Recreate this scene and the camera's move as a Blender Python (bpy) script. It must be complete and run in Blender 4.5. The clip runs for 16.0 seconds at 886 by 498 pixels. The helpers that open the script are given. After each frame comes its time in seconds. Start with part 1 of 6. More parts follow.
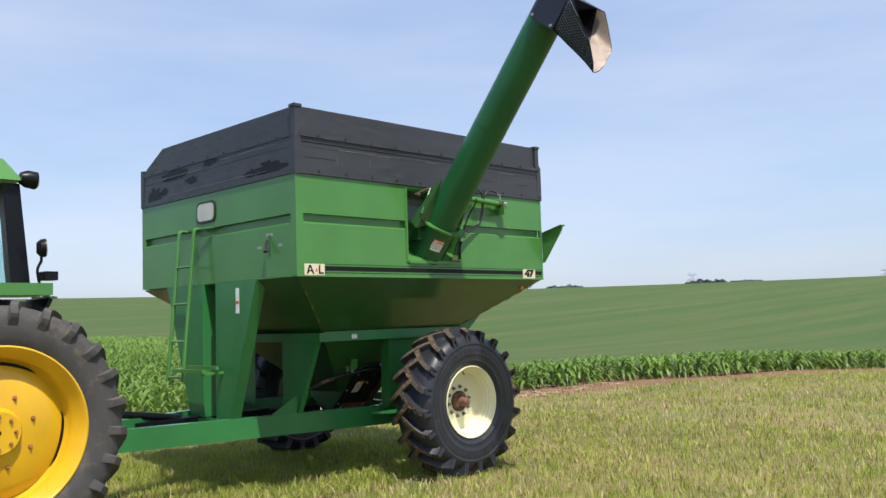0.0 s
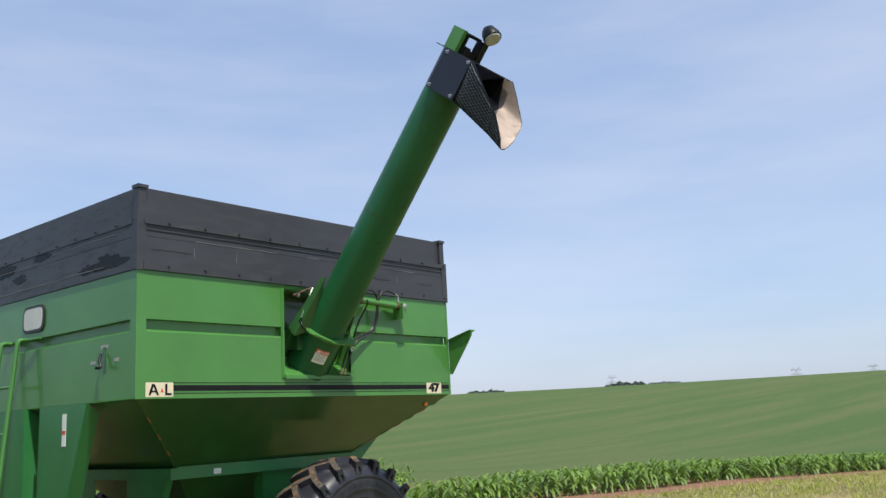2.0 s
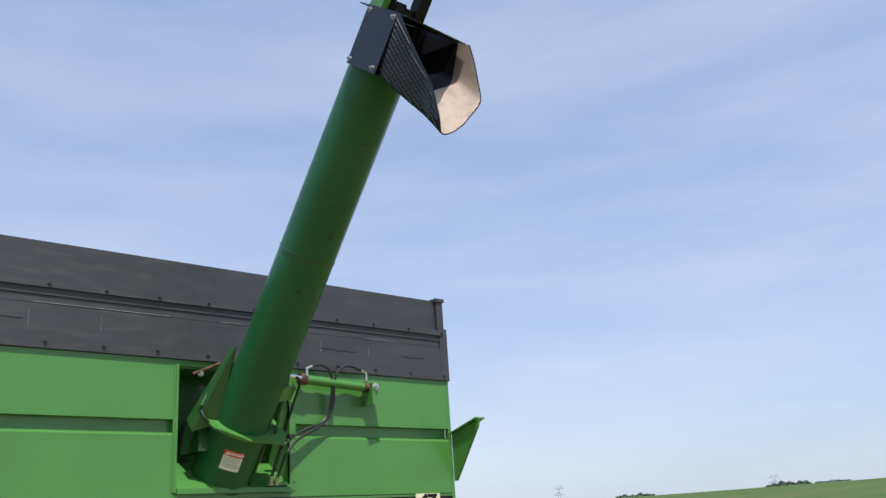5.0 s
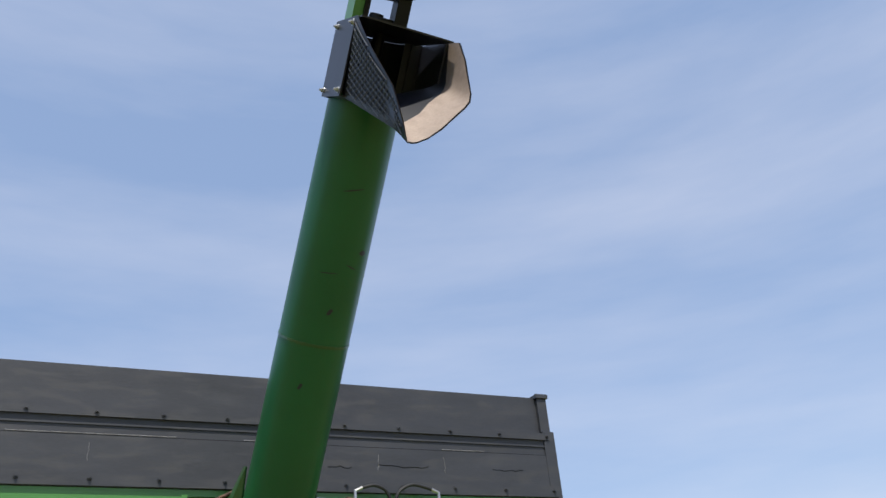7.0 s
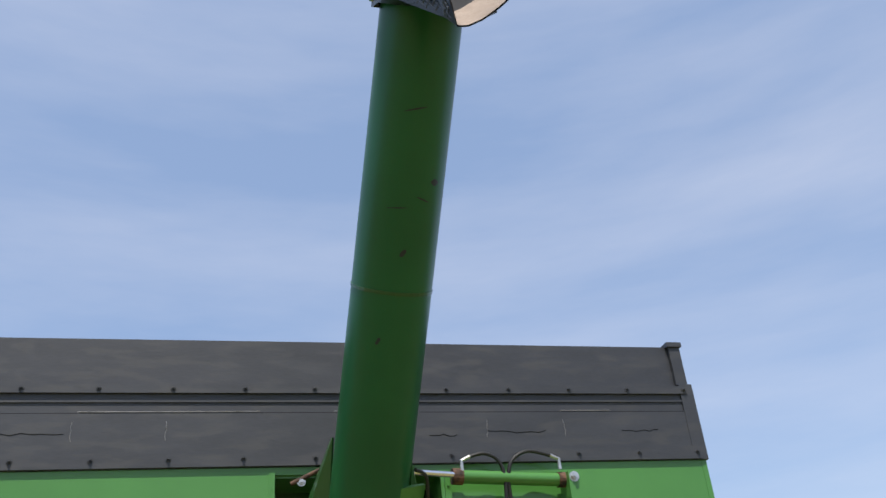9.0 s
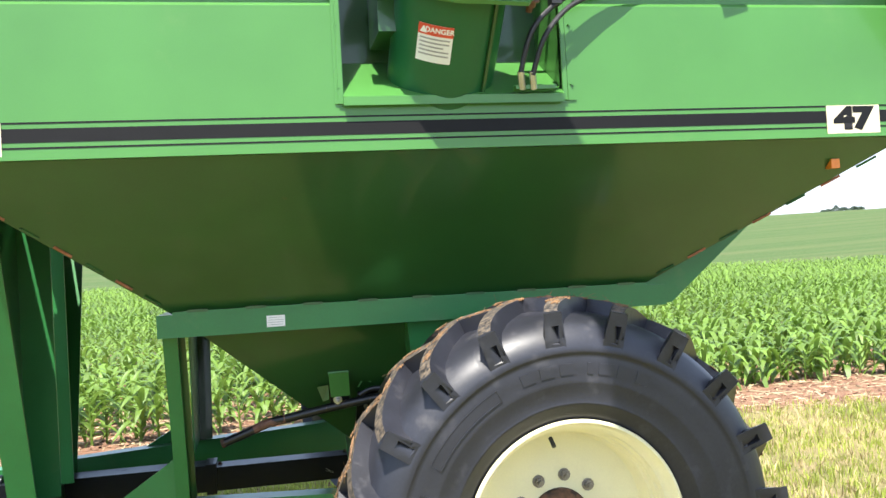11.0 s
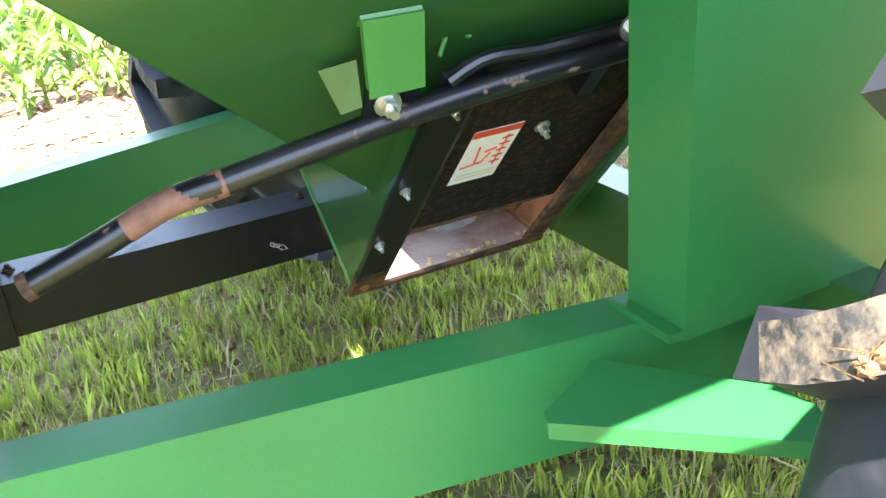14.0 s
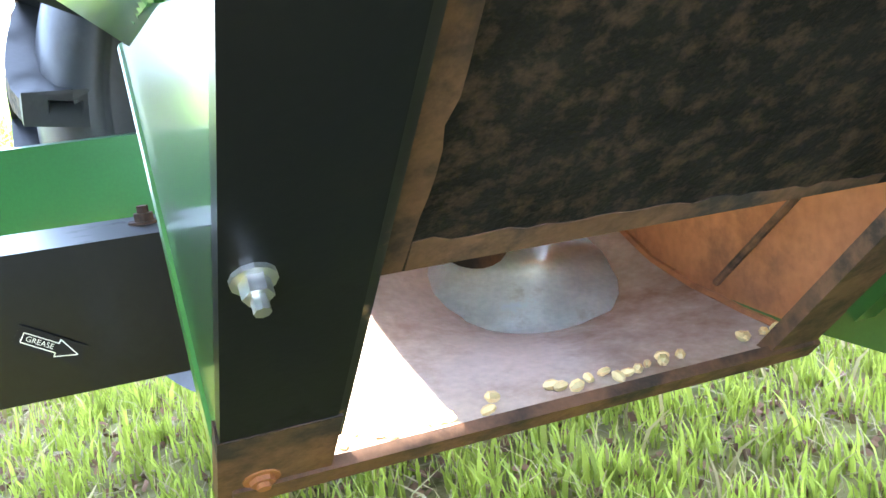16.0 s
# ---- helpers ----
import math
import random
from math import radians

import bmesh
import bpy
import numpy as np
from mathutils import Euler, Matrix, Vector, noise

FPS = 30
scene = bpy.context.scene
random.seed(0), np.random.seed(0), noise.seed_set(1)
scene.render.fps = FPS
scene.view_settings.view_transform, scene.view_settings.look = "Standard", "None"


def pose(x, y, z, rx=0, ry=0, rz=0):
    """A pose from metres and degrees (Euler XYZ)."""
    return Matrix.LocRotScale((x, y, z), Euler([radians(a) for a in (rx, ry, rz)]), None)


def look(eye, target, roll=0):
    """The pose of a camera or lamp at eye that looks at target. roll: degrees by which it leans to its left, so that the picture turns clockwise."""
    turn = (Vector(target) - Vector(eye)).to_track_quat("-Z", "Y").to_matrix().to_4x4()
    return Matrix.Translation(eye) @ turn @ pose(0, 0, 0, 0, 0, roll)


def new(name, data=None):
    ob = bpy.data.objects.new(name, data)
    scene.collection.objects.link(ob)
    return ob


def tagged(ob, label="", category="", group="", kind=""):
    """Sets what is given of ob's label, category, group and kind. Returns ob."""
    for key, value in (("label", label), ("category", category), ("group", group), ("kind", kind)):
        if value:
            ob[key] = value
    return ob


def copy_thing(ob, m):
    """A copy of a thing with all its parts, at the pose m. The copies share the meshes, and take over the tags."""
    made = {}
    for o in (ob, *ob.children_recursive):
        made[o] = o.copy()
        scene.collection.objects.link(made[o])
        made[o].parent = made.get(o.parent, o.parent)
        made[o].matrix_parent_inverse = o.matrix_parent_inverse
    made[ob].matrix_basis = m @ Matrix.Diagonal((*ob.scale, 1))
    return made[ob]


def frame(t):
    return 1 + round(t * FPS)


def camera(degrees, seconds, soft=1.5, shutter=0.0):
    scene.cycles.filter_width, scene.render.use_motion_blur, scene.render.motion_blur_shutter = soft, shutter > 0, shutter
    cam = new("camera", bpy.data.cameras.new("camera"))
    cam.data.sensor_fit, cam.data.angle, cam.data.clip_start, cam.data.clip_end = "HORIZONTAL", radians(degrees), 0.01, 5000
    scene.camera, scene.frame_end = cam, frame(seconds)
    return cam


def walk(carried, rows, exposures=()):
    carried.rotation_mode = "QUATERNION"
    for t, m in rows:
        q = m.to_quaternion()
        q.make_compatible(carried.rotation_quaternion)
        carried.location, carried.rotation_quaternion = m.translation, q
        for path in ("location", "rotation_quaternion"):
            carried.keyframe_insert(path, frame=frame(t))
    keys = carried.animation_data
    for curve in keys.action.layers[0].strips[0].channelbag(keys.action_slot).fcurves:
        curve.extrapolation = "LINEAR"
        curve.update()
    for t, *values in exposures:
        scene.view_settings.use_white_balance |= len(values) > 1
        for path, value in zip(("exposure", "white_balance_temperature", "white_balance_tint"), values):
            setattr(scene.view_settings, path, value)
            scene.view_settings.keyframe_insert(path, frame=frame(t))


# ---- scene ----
cam = camera(53.6, 16.0)
PATH = [
    (0, (-5.098, -7.151, 1.806), (-3.688, -5.741, 1.964), -1.8),
    (0.5, (-4.891, -6.978, 1.853), (-3.446, -5.608, 2.037), -2.2),
    (1, (-4.517, -6.814, 1.847), (-3.046, -5.481, 2.086), -2.1),
    (1.5, (-4.133, -6.554, 1.885), (-2.635, -5.268, 2.205), -2.2),
    (2, (-3.771, -6.307, 1.968), (-2.257, -5.058, 2.355), -3.0),
    (2.5, (-3.309, -6.115, 1.972), (-1.791, -4.879, 2.383), -3.7),
    (3, (-2.843, -5.888, 1.954), (-1.319, -4.665, 2.378), -3.9),
    (3.5, (-2.362, -5.756, 2.017), (-0.857, -4.522, 2.474), -5.1),
    (4, (-1.84, -5.742, 2.037), (-0.406, -4.449, 2.555), -5.4),
    (4.2, (-1.687, -5.699, 2.049), (-0.278, -4.384, 2.583), -5.0),
    (6.3, (0.184, -5.208, 1.979), (1.137, -3.668, 2.827), -4.8),
    (6.5, (0.328, -5.148, 1.959), (1.238, -3.602, 2.843), -5.2),
    (7, (0.752, -4.967, 1.978), (1.523, -3.402, 2.955), -5.4),
    (7.5, (0.991, -4.7, 2.006), (1.647, -3.157, 3.097), -6.2),
    (8, (1.24, -4.569, 2.02), (1.77, -3.037, 3.191), -6.1),
    (10.3, (1.249, -3.823, 2.013), (1.681, -1.913, 2.417), -3.7),
    (10.5, (1.226, -3.672, 1.986), (1.654, -1.742, 2.291), -4.1),
    (11, (1.192, -3.19, 1.837), (1.59, -1.231, 1.872), -3.2),
    (11.5, (1.033, -2.685, 1.794), (1.468, -0.745, 1.577), -2.1),
    (12, (0.915, -2.192, 1.779), (1.411, -0.295, 1.383), -2.6),
    (12.5, (0.886, -1.639, 1.758), (1.387, 0.225, 1.234), -2.6),
    (13, (0.838, -1.106, 1.704), (1.431, 0.685, 1.042), -3.4),
    (13.5, (0.875, -0.657, 1.636), (1.596, 1.038, 0.855), -5.2),
    (14, (1.017, -0.163, 1.545), (1.778, 1.5, 0.735), -6.0),
    (14.5, (1.163, 0.375, 1.34), (1.994, 2.037, 0.601), -5.4),
    (15, (1.319, 0.79, 1.067), (2.18, 2.51, 0.521), -5.4),
    (15.5, (1.455, 0.976, 0.928), (2.247, 2.764, 0.513), -6.2),
    (16, (1.548, 1.046, 0.894), (2.253, 2.878, 0.509), -5.9),
]
walk(cam, [(t, look(eye, target, roll)) for t, eye, target, roll in PATH],
     exposures=[(0, 0.2), (2, 0.12), (3.5, 0.17), (4.2, 0.17), (6.5, 0.08), (7.5, 0.0), (8.2, -0.15), (10.3, 1.0), (10.5, 1.15), (11, 1.32), (12, 1.6), (12.5, 1.8), (13, 2.15), (13.5, 2.6),
                (14, 3.3), (14.5, 4.0), (15, 4.35), (15.5, 4.25), (16, 4.15)])

# ---- world, sun ----
SUN_TRAVEL = Vector((0.36, 1.0, -2.1)).normalized()
world = bpy.data.worlds.new("sky")
scene.world = world
world.use_nodes = True
wn, wl = world.node_tree.nodes, world.node_tree.links
wn.clear()
w_out = wn.new("ShaderNodeOutputWorld")
w_bg = wn.new("ShaderNodeBackground")
w_sky = wn.new("ShaderNodeTexSky")
w_sky.sky_type = "NISHITA"
w_sky.sun_disc = False
w_sky.sun_elevation = math.asin(-SUN_TRAVEL.z)
w_sky.sun_rotation = math.atan2(-SUN_TRAVEL.x, -SUN_TRAVEL.y)
w_sky.air_density, w_sky.dust_density, w_sky.ozone_density = 1.0, 1.6, 1.4
w_bg.inputs["Strength"].default_value = 0.138
w_co = wn.new("ShaderNodeTexCoord")
w_map = wn.new("ShaderNodeMapping")
w_map.inputs["Rotation"].default_value = (0.05, -0.22, 0.3)
w_map.inputs["Scale"].default_value = (1.0, 1.0, 5.0)
w_n = wn.new("ShaderNodeTexNoise")
w_n.inputs["Scale"].default_value = 1.3
w_n.inputs["Detail"].default_value = 7.0
w_n.inputs["Roughness"].default_value = 0.55
w_n.inputs["Distortion"].default_value = 0.1
w_r = wn.new("ShaderNodeValToRGB")
w_r.color_ramp.elements[0].position = 0.34
w_r.color_ramp.elements[0].color = (0, 0, 0, 1)
w_r.color_ramp.elements[1].position = 0.70
w_r.color_ramp.elements[1].color = (0.34, 0.34, 0.34, 1)
w_mix = wn.new("ShaderNodeMixRGB")
w_mix.inputs["Color2"].default_value = (6.2, 6.2, 6.8, 1)
w_pale = wn.new("ShaderNodeMixRGB")
w_pale.inputs["Fac"].default_value = 0.42
w_pale.inputs["Color2"].default_value = (3.3, 4.5, 7.0, 1)
wl.new(w_co.outputs["Generated"], w_map.inputs["Vector"])
wl.new(w_map.outputs["Vector"], w_n.inputs["Vector"])
w_sep = wn.new("ShaderNodeSeparateXYZ")
w_east = wn.new("ShaderNodeMath")
w_east.operation = "MULTIPLY_ADD"
w_east.inputs[1].default_value = 0.09
wl.new(w_co.outputs["Generated"], w_sep.inputs["Vector"])
wl.new(w_sep.outputs["X"], w_east.inputs[0])
w_high = wn.new("ShaderNodeMath")
w_high.operation = "MULTIPLY_ADD"
w_high.inputs[1].default_value = -0.17
wl.new(w_sep.outputs["Z"], w_high.inputs[0])
wl.new(w_n.outputs["Fac"], w_high.inputs[2])
wl.new(w_high.outputs["Value"], w_east.inputs[2])
wl.new(w_east.outputs["Value"], w_r.inputs["Fac"])
wl.new(w_sky.outputs["Color"], w_pale.inputs["Color1"])
wl.new(w_pale.outputs["Color"], w_mix.inputs["Color1"])
wl.new(w_r.outputs["Color"], w_mix.inputs["Fac"])
wl.new(w_mix.outputs["Color"], w_bg.inputs["Color"])
wl.new(w_bg.outputs["Background"], w_out.inputs["Surface"])
sun_data = bpy.data.lights.new("sun", "SUN")
sun_data.energy, sun_data.angle, sun_data.color = 5.0, radians(0.6), (1.0, 0.95, 0.86)
sun = new("sun", sun_data)
sun.matrix_basis = look((0, 0, 40), Vector((0, 0, 40)) + SUN_TRAVEL)


# ---- materials ----
def material(name, base, rough=0.5, metal=0.0, vary=0.15, scale=6.0, fine=60.0, bump=0.1, dirt=None, dirt_at=(0.55, 0.75), dirt_scale=4.0,
             coat=0.0, island=0.0, obj_random=0.0, stretch=None, backlight=0.0, spec=0.5, coat_rough=0.18):
    """Procedural paint, metal, soil or leaf: a base colour that varies at two scales, optional dirt or rust patches, fine relief."""
    m = bpy.data.materials.new(name)
    m.use_nodes = True
    nt = m.node_tree
    n, l = nt.nodes, nt.links
    p = n["Principled BSDF"]
    co = n.new("ShaderNodeTexCoord")
    src = co.outputs["Object"]
    if stretch:
        mp = n.new("ShaderNodeMapping")
        mp.inputs["Scale"].default_value = stretch
        l.new(src, mp.inputs["Vector"])
        src = mp.outputs["Vector"]
    a = n.new("ShaderNodeTexNoise")
    a.inputs["Scale"].default_value, a.inputs["Detail"].default_value = scale, 6
    b = n.new("ShaderNodeTexNoise")
    b.inputs["Scale"].default_value, b.inputs["Detail"].default_value = fine, 4
    l.new(src, a.inputs["Vector"])
    l.new(src, b.inputs["Vector"])
    add = n.new("ShaderNodeMath")
    add.operation = "MULTIPLY_ADD"
    add.inputs[1].default_value = 0.45
    l.new(b.outputs["Fac"], add.inputs[0])
    l.new(a.outputs["Fac"], add.inputs[2])
    rng = n.new("ShaderNodeMapRange")
    rng.inputs["From Min"].default_value, rng.inputs["From Max"].default_value = 0.45, 1.0
    rng.inputs["To Min"].default_value, rng.inputs["To Max"].default_value = 1.0 - vary, 1.0 + vary
    l.new(add.outputs["Value"], rng.inputs["Value"])
    val = rng.outputs["Result"]
    if island or obj_random:
        g = n.new("ShaderNodeNewGeometry" if island else "ShaderNodeObjectInfo")
        r2 = n.new("ShaderNodeMapRange")
        k = island or obj_random
        r2.inputs["To Min"].default_value, r2.inputs["To Max"].default_value = 1 - k, 1 + k
        l.new(g.outputs["Random Per Island" if island else "Random"], r2.inputs["Value"])
        mu = n.new("ShaderNodeMath")
        mu.operation = "MULTIPLY"
        l.new(val, mu.inputs[0])
        l.new(r2.outputs["Result"], mu.inputs[1])
        val = mu.outputs["Value"]
    hsv = n.new("ShaderNodeHueSaturation")
    hsv.inputs["Color"].default_value = (*base, 1)
    l.new(val, hsv.inputs["Value"])
    col = hsv.outputs["Color"]
    if dirt:
        d = n.new("ShaderNodeTexNoise")
        d.inputs["Scale"].default_value, d.inputs["Detail"].default_value, d.inputs["Roughness"].default_value = dirt_scale, 9, 0.65
        l.new(src, d.inputs["Vector"])
        rp = n.new("ShaderNodeMapRange")
        rp.inputs["From Min"].default_value, rp.inputs["From Max"].default_value = dirt_at
        l.new(d.outputs["Fac"], rp.inputs["Value"])
        mx = n.new("ShaderNodeMixRGB")
        mx.inputs["Color2"].default_value = (*dirt, 1)
        l.new(rp.outputs["Result"], mx.inputs["Fac"])
        l.new(col, mx.inputs["Color1"])
        col = mx.outputs["Color"]
        rr = n.new("ShaderNodeMapRange")
        rr.inputs["To Min"].default_value, rr.inputs["To Max"].default_value = rough, 0.9
        l.new(rp.outputs["Result"], rr.inputs["Value"])
        l.new(rr.outputs["Result"], p.inputs["Roughness"])
    else:
        p.inputs["Roughness"].default_value = rough
    l.new(col, p.inputs["Base Color"])
    p.inputs["Metallic"].default_value = metal
    p.inputs["Specular IOR Level"].default_value = spec
    p.inputs["Coat Weight"].default_value = coat
    p.inputs["Coat Roughness"].default_value = coat_rough
    if bump:
        bp = n.new("ShaderNodeBump")
        bp.inputs["Strength"].default_value, bp.inputs["Distance"].default_value = bump, 0.004
        l.new(add.outputs["Value"], bp.inputs["Height"])
        l.new(bp.outputs["Normal"], p.inputs["Normal"])
    if backlight:
        tr = n.new("ShaderNodeBsdfTranslucent")
        sh = n.new("ShaderNodeMixShader")
        sh.inputs["Fac"].default_value = backlight
        l.new(col, tr.inputs["Color"])
        l.new(p.outputs["BSDF"], sh.inputs[1])
        l.new(tr.outputs["BSDF"], sh.inputs[2])
        l.new(sh.outputs["Shader"], n["Material Output"].inputs["Surface"])
    return m


GREEN = material("green_paint", (0.062, 0.205, 0.043), 0.38, spec=0.4, vary=0.14, scale=1.7, fine=240, bump=0.04, coat=0.35, coat_rough=0.12, dirt=(0.14, 0.26, 0.08), dirt_at=(0.58, 0.95), dirt_scale=1.3)
FRAME_GREEN = material("frame_green_paint", (0.026, 0.165, 0.046), 0.40, spec=0.4, vary=0.16, scale=2.4, fine=200, bump=0.06, coat=0.3, coat_rough=0.15, dirt=(0.10, 0.19, 0.07), dirt_at=(0.60, 0.9), dirt_scale=3.5)
# Worn paint with rust spots, its base also darkened for shade under the box.
GREEN_WORN_SHADE = material("worn_shade_green_paint", (0.020, 0.082, 0.019), 0.42, spec=0.4, vary=0.18, scale=2.6, fine=160, bump=0.05, coat=0.65, coat_rough=0.10, dirt=(0.15, 0.07, 0.03), dirt_at=(0.68, 0.86), dirt_scale=6.0)
TUBE_GREEN = material("dark_green_tube_paint", (0.012, 0.100, 0.032), 0.36, spec=0.35, vary=0.16, scale=2.2, fine=200, bump=0.04, coat=0.12, coat_rough=0.15, dirt=(0.03, 0.14, 0.05), dirt_at=(0.60, 0.9), dirt_scale=2.0)
BLACK = material("black_board", (0.036, 0.038, 0.045), 0.45, vary=0.22, scale=3.5, fine=60, bump=0.14, dirt=(0.055, 0.057, 0.064), dirt_at=(0.5, 0.8), dirt_scale=9, stretch=(0.5, 0.5, 2.0))
GLOSS_PATCH = material("peeled_black_patch", (0.011, 0.012, 0.015), 0.5, vary=0.3, scale=6, fine=60, bump=0.1, spec=0.2)
CHIP = material("bare_scratch", (0.20, 0.20, 0.21), 0.6, vary=0.4, scale=30, fine=200, bump=0.1)
BLACK_PAINT = material("black_paint", (0.005, 0.006, 0.008), 0.34, vary=0.3, scale=4, fine=130, bump=0.06, spec=0.22, dirt=(0.016, 0.015, 0.014), dirt_at=(0.58, 0.85), dirt_scale=9)
WORN_BLACK = material("worn_black_paint", (0.008, 0.008, 0.010), 0.30, vary=0.3, scale=6, fine=120, bump=0.1, dirt=(0.16, 0.105, 0.075), dirt_at=(0.60, 0.66), dirt_scale=24)
HOOD = material("hood_black", (0.012, 0.014, 0.022), 0.36, vary=0.25, scale=3, fine=80, bump=0.08)
HOOD_IN = material("hood_scoured_steel", (0.30, 0.24, 0.20), 0.55, metal=0.25, vary=0.28, scale=5, fine=90, bump=0.1, dirt=(0.16, 0.12, 0.10), dirt_at=(0.45, 0.8), dirt_scale=5)
RUST = material("rusty_steel", (0.36, 0.14, 0.06), 0.7, metal=0.15, vary=0.35, scale=9, fine=110, bump=0.25, dirt=(0.14, 0.065, 0.04), dirt_at=(0.52, 0.74), dirt_scale=12)
RUST_DARK = material("dark_brown_rust", (0.135, 0.066, 0.038), 0.7, metal=0.15, vary=0.4, scale=14, fine=140, bump=0.3, dirt=(0.03, 0.022, 0.018), dirt_at=(0.42, 0.62), dirt_scale=18)
HUB_RUST = material("reddish_hub_rust", (0.20, 0.095, 0.062), 0.65, metal=0.15, vary=0.35, scale=14, fine=140, bump=0.25, dirt=(0.10, 0.055, 0.04), dirt_at=(0.48, 0.70), dirt_scale=14)
STEEL_DULL = material("worn_plate_ridges", (0.075, 0.080, 0.092), 0.42, vary=0.3, scale=9, fine=100, bump=0.1)
# Near-white base holds the reflected light of the sump's hollow.
GLINT_STEEL = material("steel_with_painted_glint", (0.92, 0.89, 0.85), 0.32, metal=0.35, vary=0.2, scale=18, fine=160, bump=0.15, dirt=(0.60, 0.50, 0.40), dirt_at=(0.58, 0.80), dirt_scale=25)
STEEL = material("galvanised_steel", (0.56, 0.56, 0.55), 0.34, metal=0.9, vary=0.15, scale=20, fine=200, bump=0.08)
SCOURED = material("scoured_steel", (0.50, 0.41, 0.36), 0.45, metal=0.2, vary=0.3, scale=6, fine=120, bump=0.15, dirt=(0.26, 0.14, 0.09), dirt_at=(0.44, 0.70), dirt_scale=7)
RUBBER = material("tyre_rubber", (0.019, 0.020, 0.027), 0.42, vary=0.35, scale=5, fine=90, bump=0.10, spec=0.5, dirt=(0.066, 0.064, 0.070), dirt_at=(0.56, 0.80), dirt_scale=9)
MUD = material("dried_mud", (0.225, 0.130, 0.066), 0.95, vary=0.5, scale=40, fine=220, bump=1.0, spec=0.1, dirt=(0.12, 0.078, 0.050), dirt_at=(0.42, 0.62), dirt_scale=45)
TREAD = material("muddy_tread", (0.032, 0.031, 0.031), 0.75, vary=0.6, scale=20, fine=150, bump=0.5, spec=0.2, dirt=(0.215, 0.165, 0.115), dirt_at=(0.42, 0.72), dirt_scale=48)
GATE = material("rusted_black_gate", (0.011, 0.010, 0.009), 0.8, vary=0.5, scale=22, fine=260, bump=0.5, spec=0.12, dirt=(0.062, 0.040, 0.027), dirt_at=(0.48, 0.72), dirt_scale=65)
CREAM = material("cream_rim_paint", (0.74, 0.70, 0.46), 0.36, vary=0.07, scale=4, fine=140, bump=0.03, coat=0.2, dirt=(0.40, 0.32, 0.17), dirt_at=(0.66, 0.9), dirt_scale=6)
YELLOW = material("yellow_rim_paint", (0.66, 0.38, 0.012), 0.36, vary=0.12, scale=3, fine=120, bump=0.03, coat=0.25, dirt=(0.35, 0.22, 0.05), dirt_at=(0.62, 0.9), dirt_scale=5)
TRACTOR_TYRE = material("dusty_tyre_rubber", (0.055, 0.052, 0.050), 0.75, vary=0.25, scale=6, fine=110, bump=0.15, dirt=(0.14, 0.115, 0.09), dirt_at=(0.5, 0.8), dirt_scale=7)
WHITE = material("white_decal", (0.80, 0.79, 0.74), 0.4, vary=0.06, scale=14, fine=120, bump=0.0, dirt=(0.55, 0.50, 0.42), dirt_at=(0.62, 0.9), dirt_scale=14)
IVORY = material("ivory_decal", (0.66, 0.59, 0.42), 0.4, vary=0.06, scale=14, fine=120, bump=0.0, dirt=(0.5, 0.42, 0.3), dirt_at=(0.62, 0.9), dirt_scale=14)
RED = material("red_decal", (0.62, 0.07, 0.03), 0.4, vary=0.08, scale=14, fine=120, bump=0.0)
INK = material("decal_ink", (0.008, 0.008, 0.009), 0.55, vary=0.1, scale=14, fine=120, bump=0.0, spec=0.2)
NUT = material("weathered_nut", (0.24, 0.22, 0.20), 0.45, metal=0.7, vary=0.25, scale=30, fine=200, bump=0.1)
GREY_INK = material("faint_print", (0.34, 0.33, 0.31), 0.5, vary=0.1, scale=14, fine=120, bump=0.0)
HOSE = material("hydraulic_hose", (0.014, 0.014, 0.015), 0.45, vary=0.2, scale=12, fine=200, bump=0.05)
CHROME = material("chrome_rod", (0.82, 0.82, 0.84), 0.12, metal=1.0, vary=0.03, scale=10, fine=60, bump=0.0)
LENS = material("lamp_lens", (0.38, 0.38, 0.36), 0.12, vary=0.15, scale=20, fine=160, bump=0.05, coat=0.6)
PORT = material("clouded_acrylic", (0.52, 0.50, 0.41), 0.25, vary=0.12, scale=4, fine=80, bump=0.02, coat=0.3)
AMBER = material("amber_reflector", (0.75, 0.22, 0.02), 0.2, vary=0.1, scale=30, fine=200, bump=0.0)
GRAIN = material("corn_kernel", (0.80, 0.62, 0.30), 0.5, vary=0.2, scale=60, fine=300, bump=0.05, island=0.3)


# ---- mesh helpers ----
def link(bm, name, mat, smooth=False):
    me = bpy.data.meshes.new(name)
    bmesh.ops.recalc_face_normals(bm, faces=bm.faces)
    bm.to_mesh(me)
    bm.free()
    if smooth:
        me.shade_smooth()
        if smooth != "all":
            me.set_sharp_from_angle(angle=radians(38))
    me.materials.append(mat)
    return new(name, me)


def part(name, bm, mat, parent, label="", smooth=False):
    ob = link(bm, name, mat, smooth)
    ob.parent = parent
    if parent.type == "EMPTY":
        ob.matrix_parent_inverse = Matrix.Translation(parent.location).inverted()
    return tagged(ob, label)


def thing(name, x, y, z, label, category, group="", kind=""):
    ob = new(name)
    ob.location = (x, y, z)
    ob.empty_display_size = 0.2
    return tagged(ob, label, category, group, kind)


def bevel(bm, w, seg=1):
    if w:
        bmesh.ops.bevel(bm, geom=[e for e in bm.edges if len(e.link_faces) == 2 and e.calc_face_angle(0) > 0.5], offset=w, segments=seg, affect="EDGES", profile=0.5)
    return bm


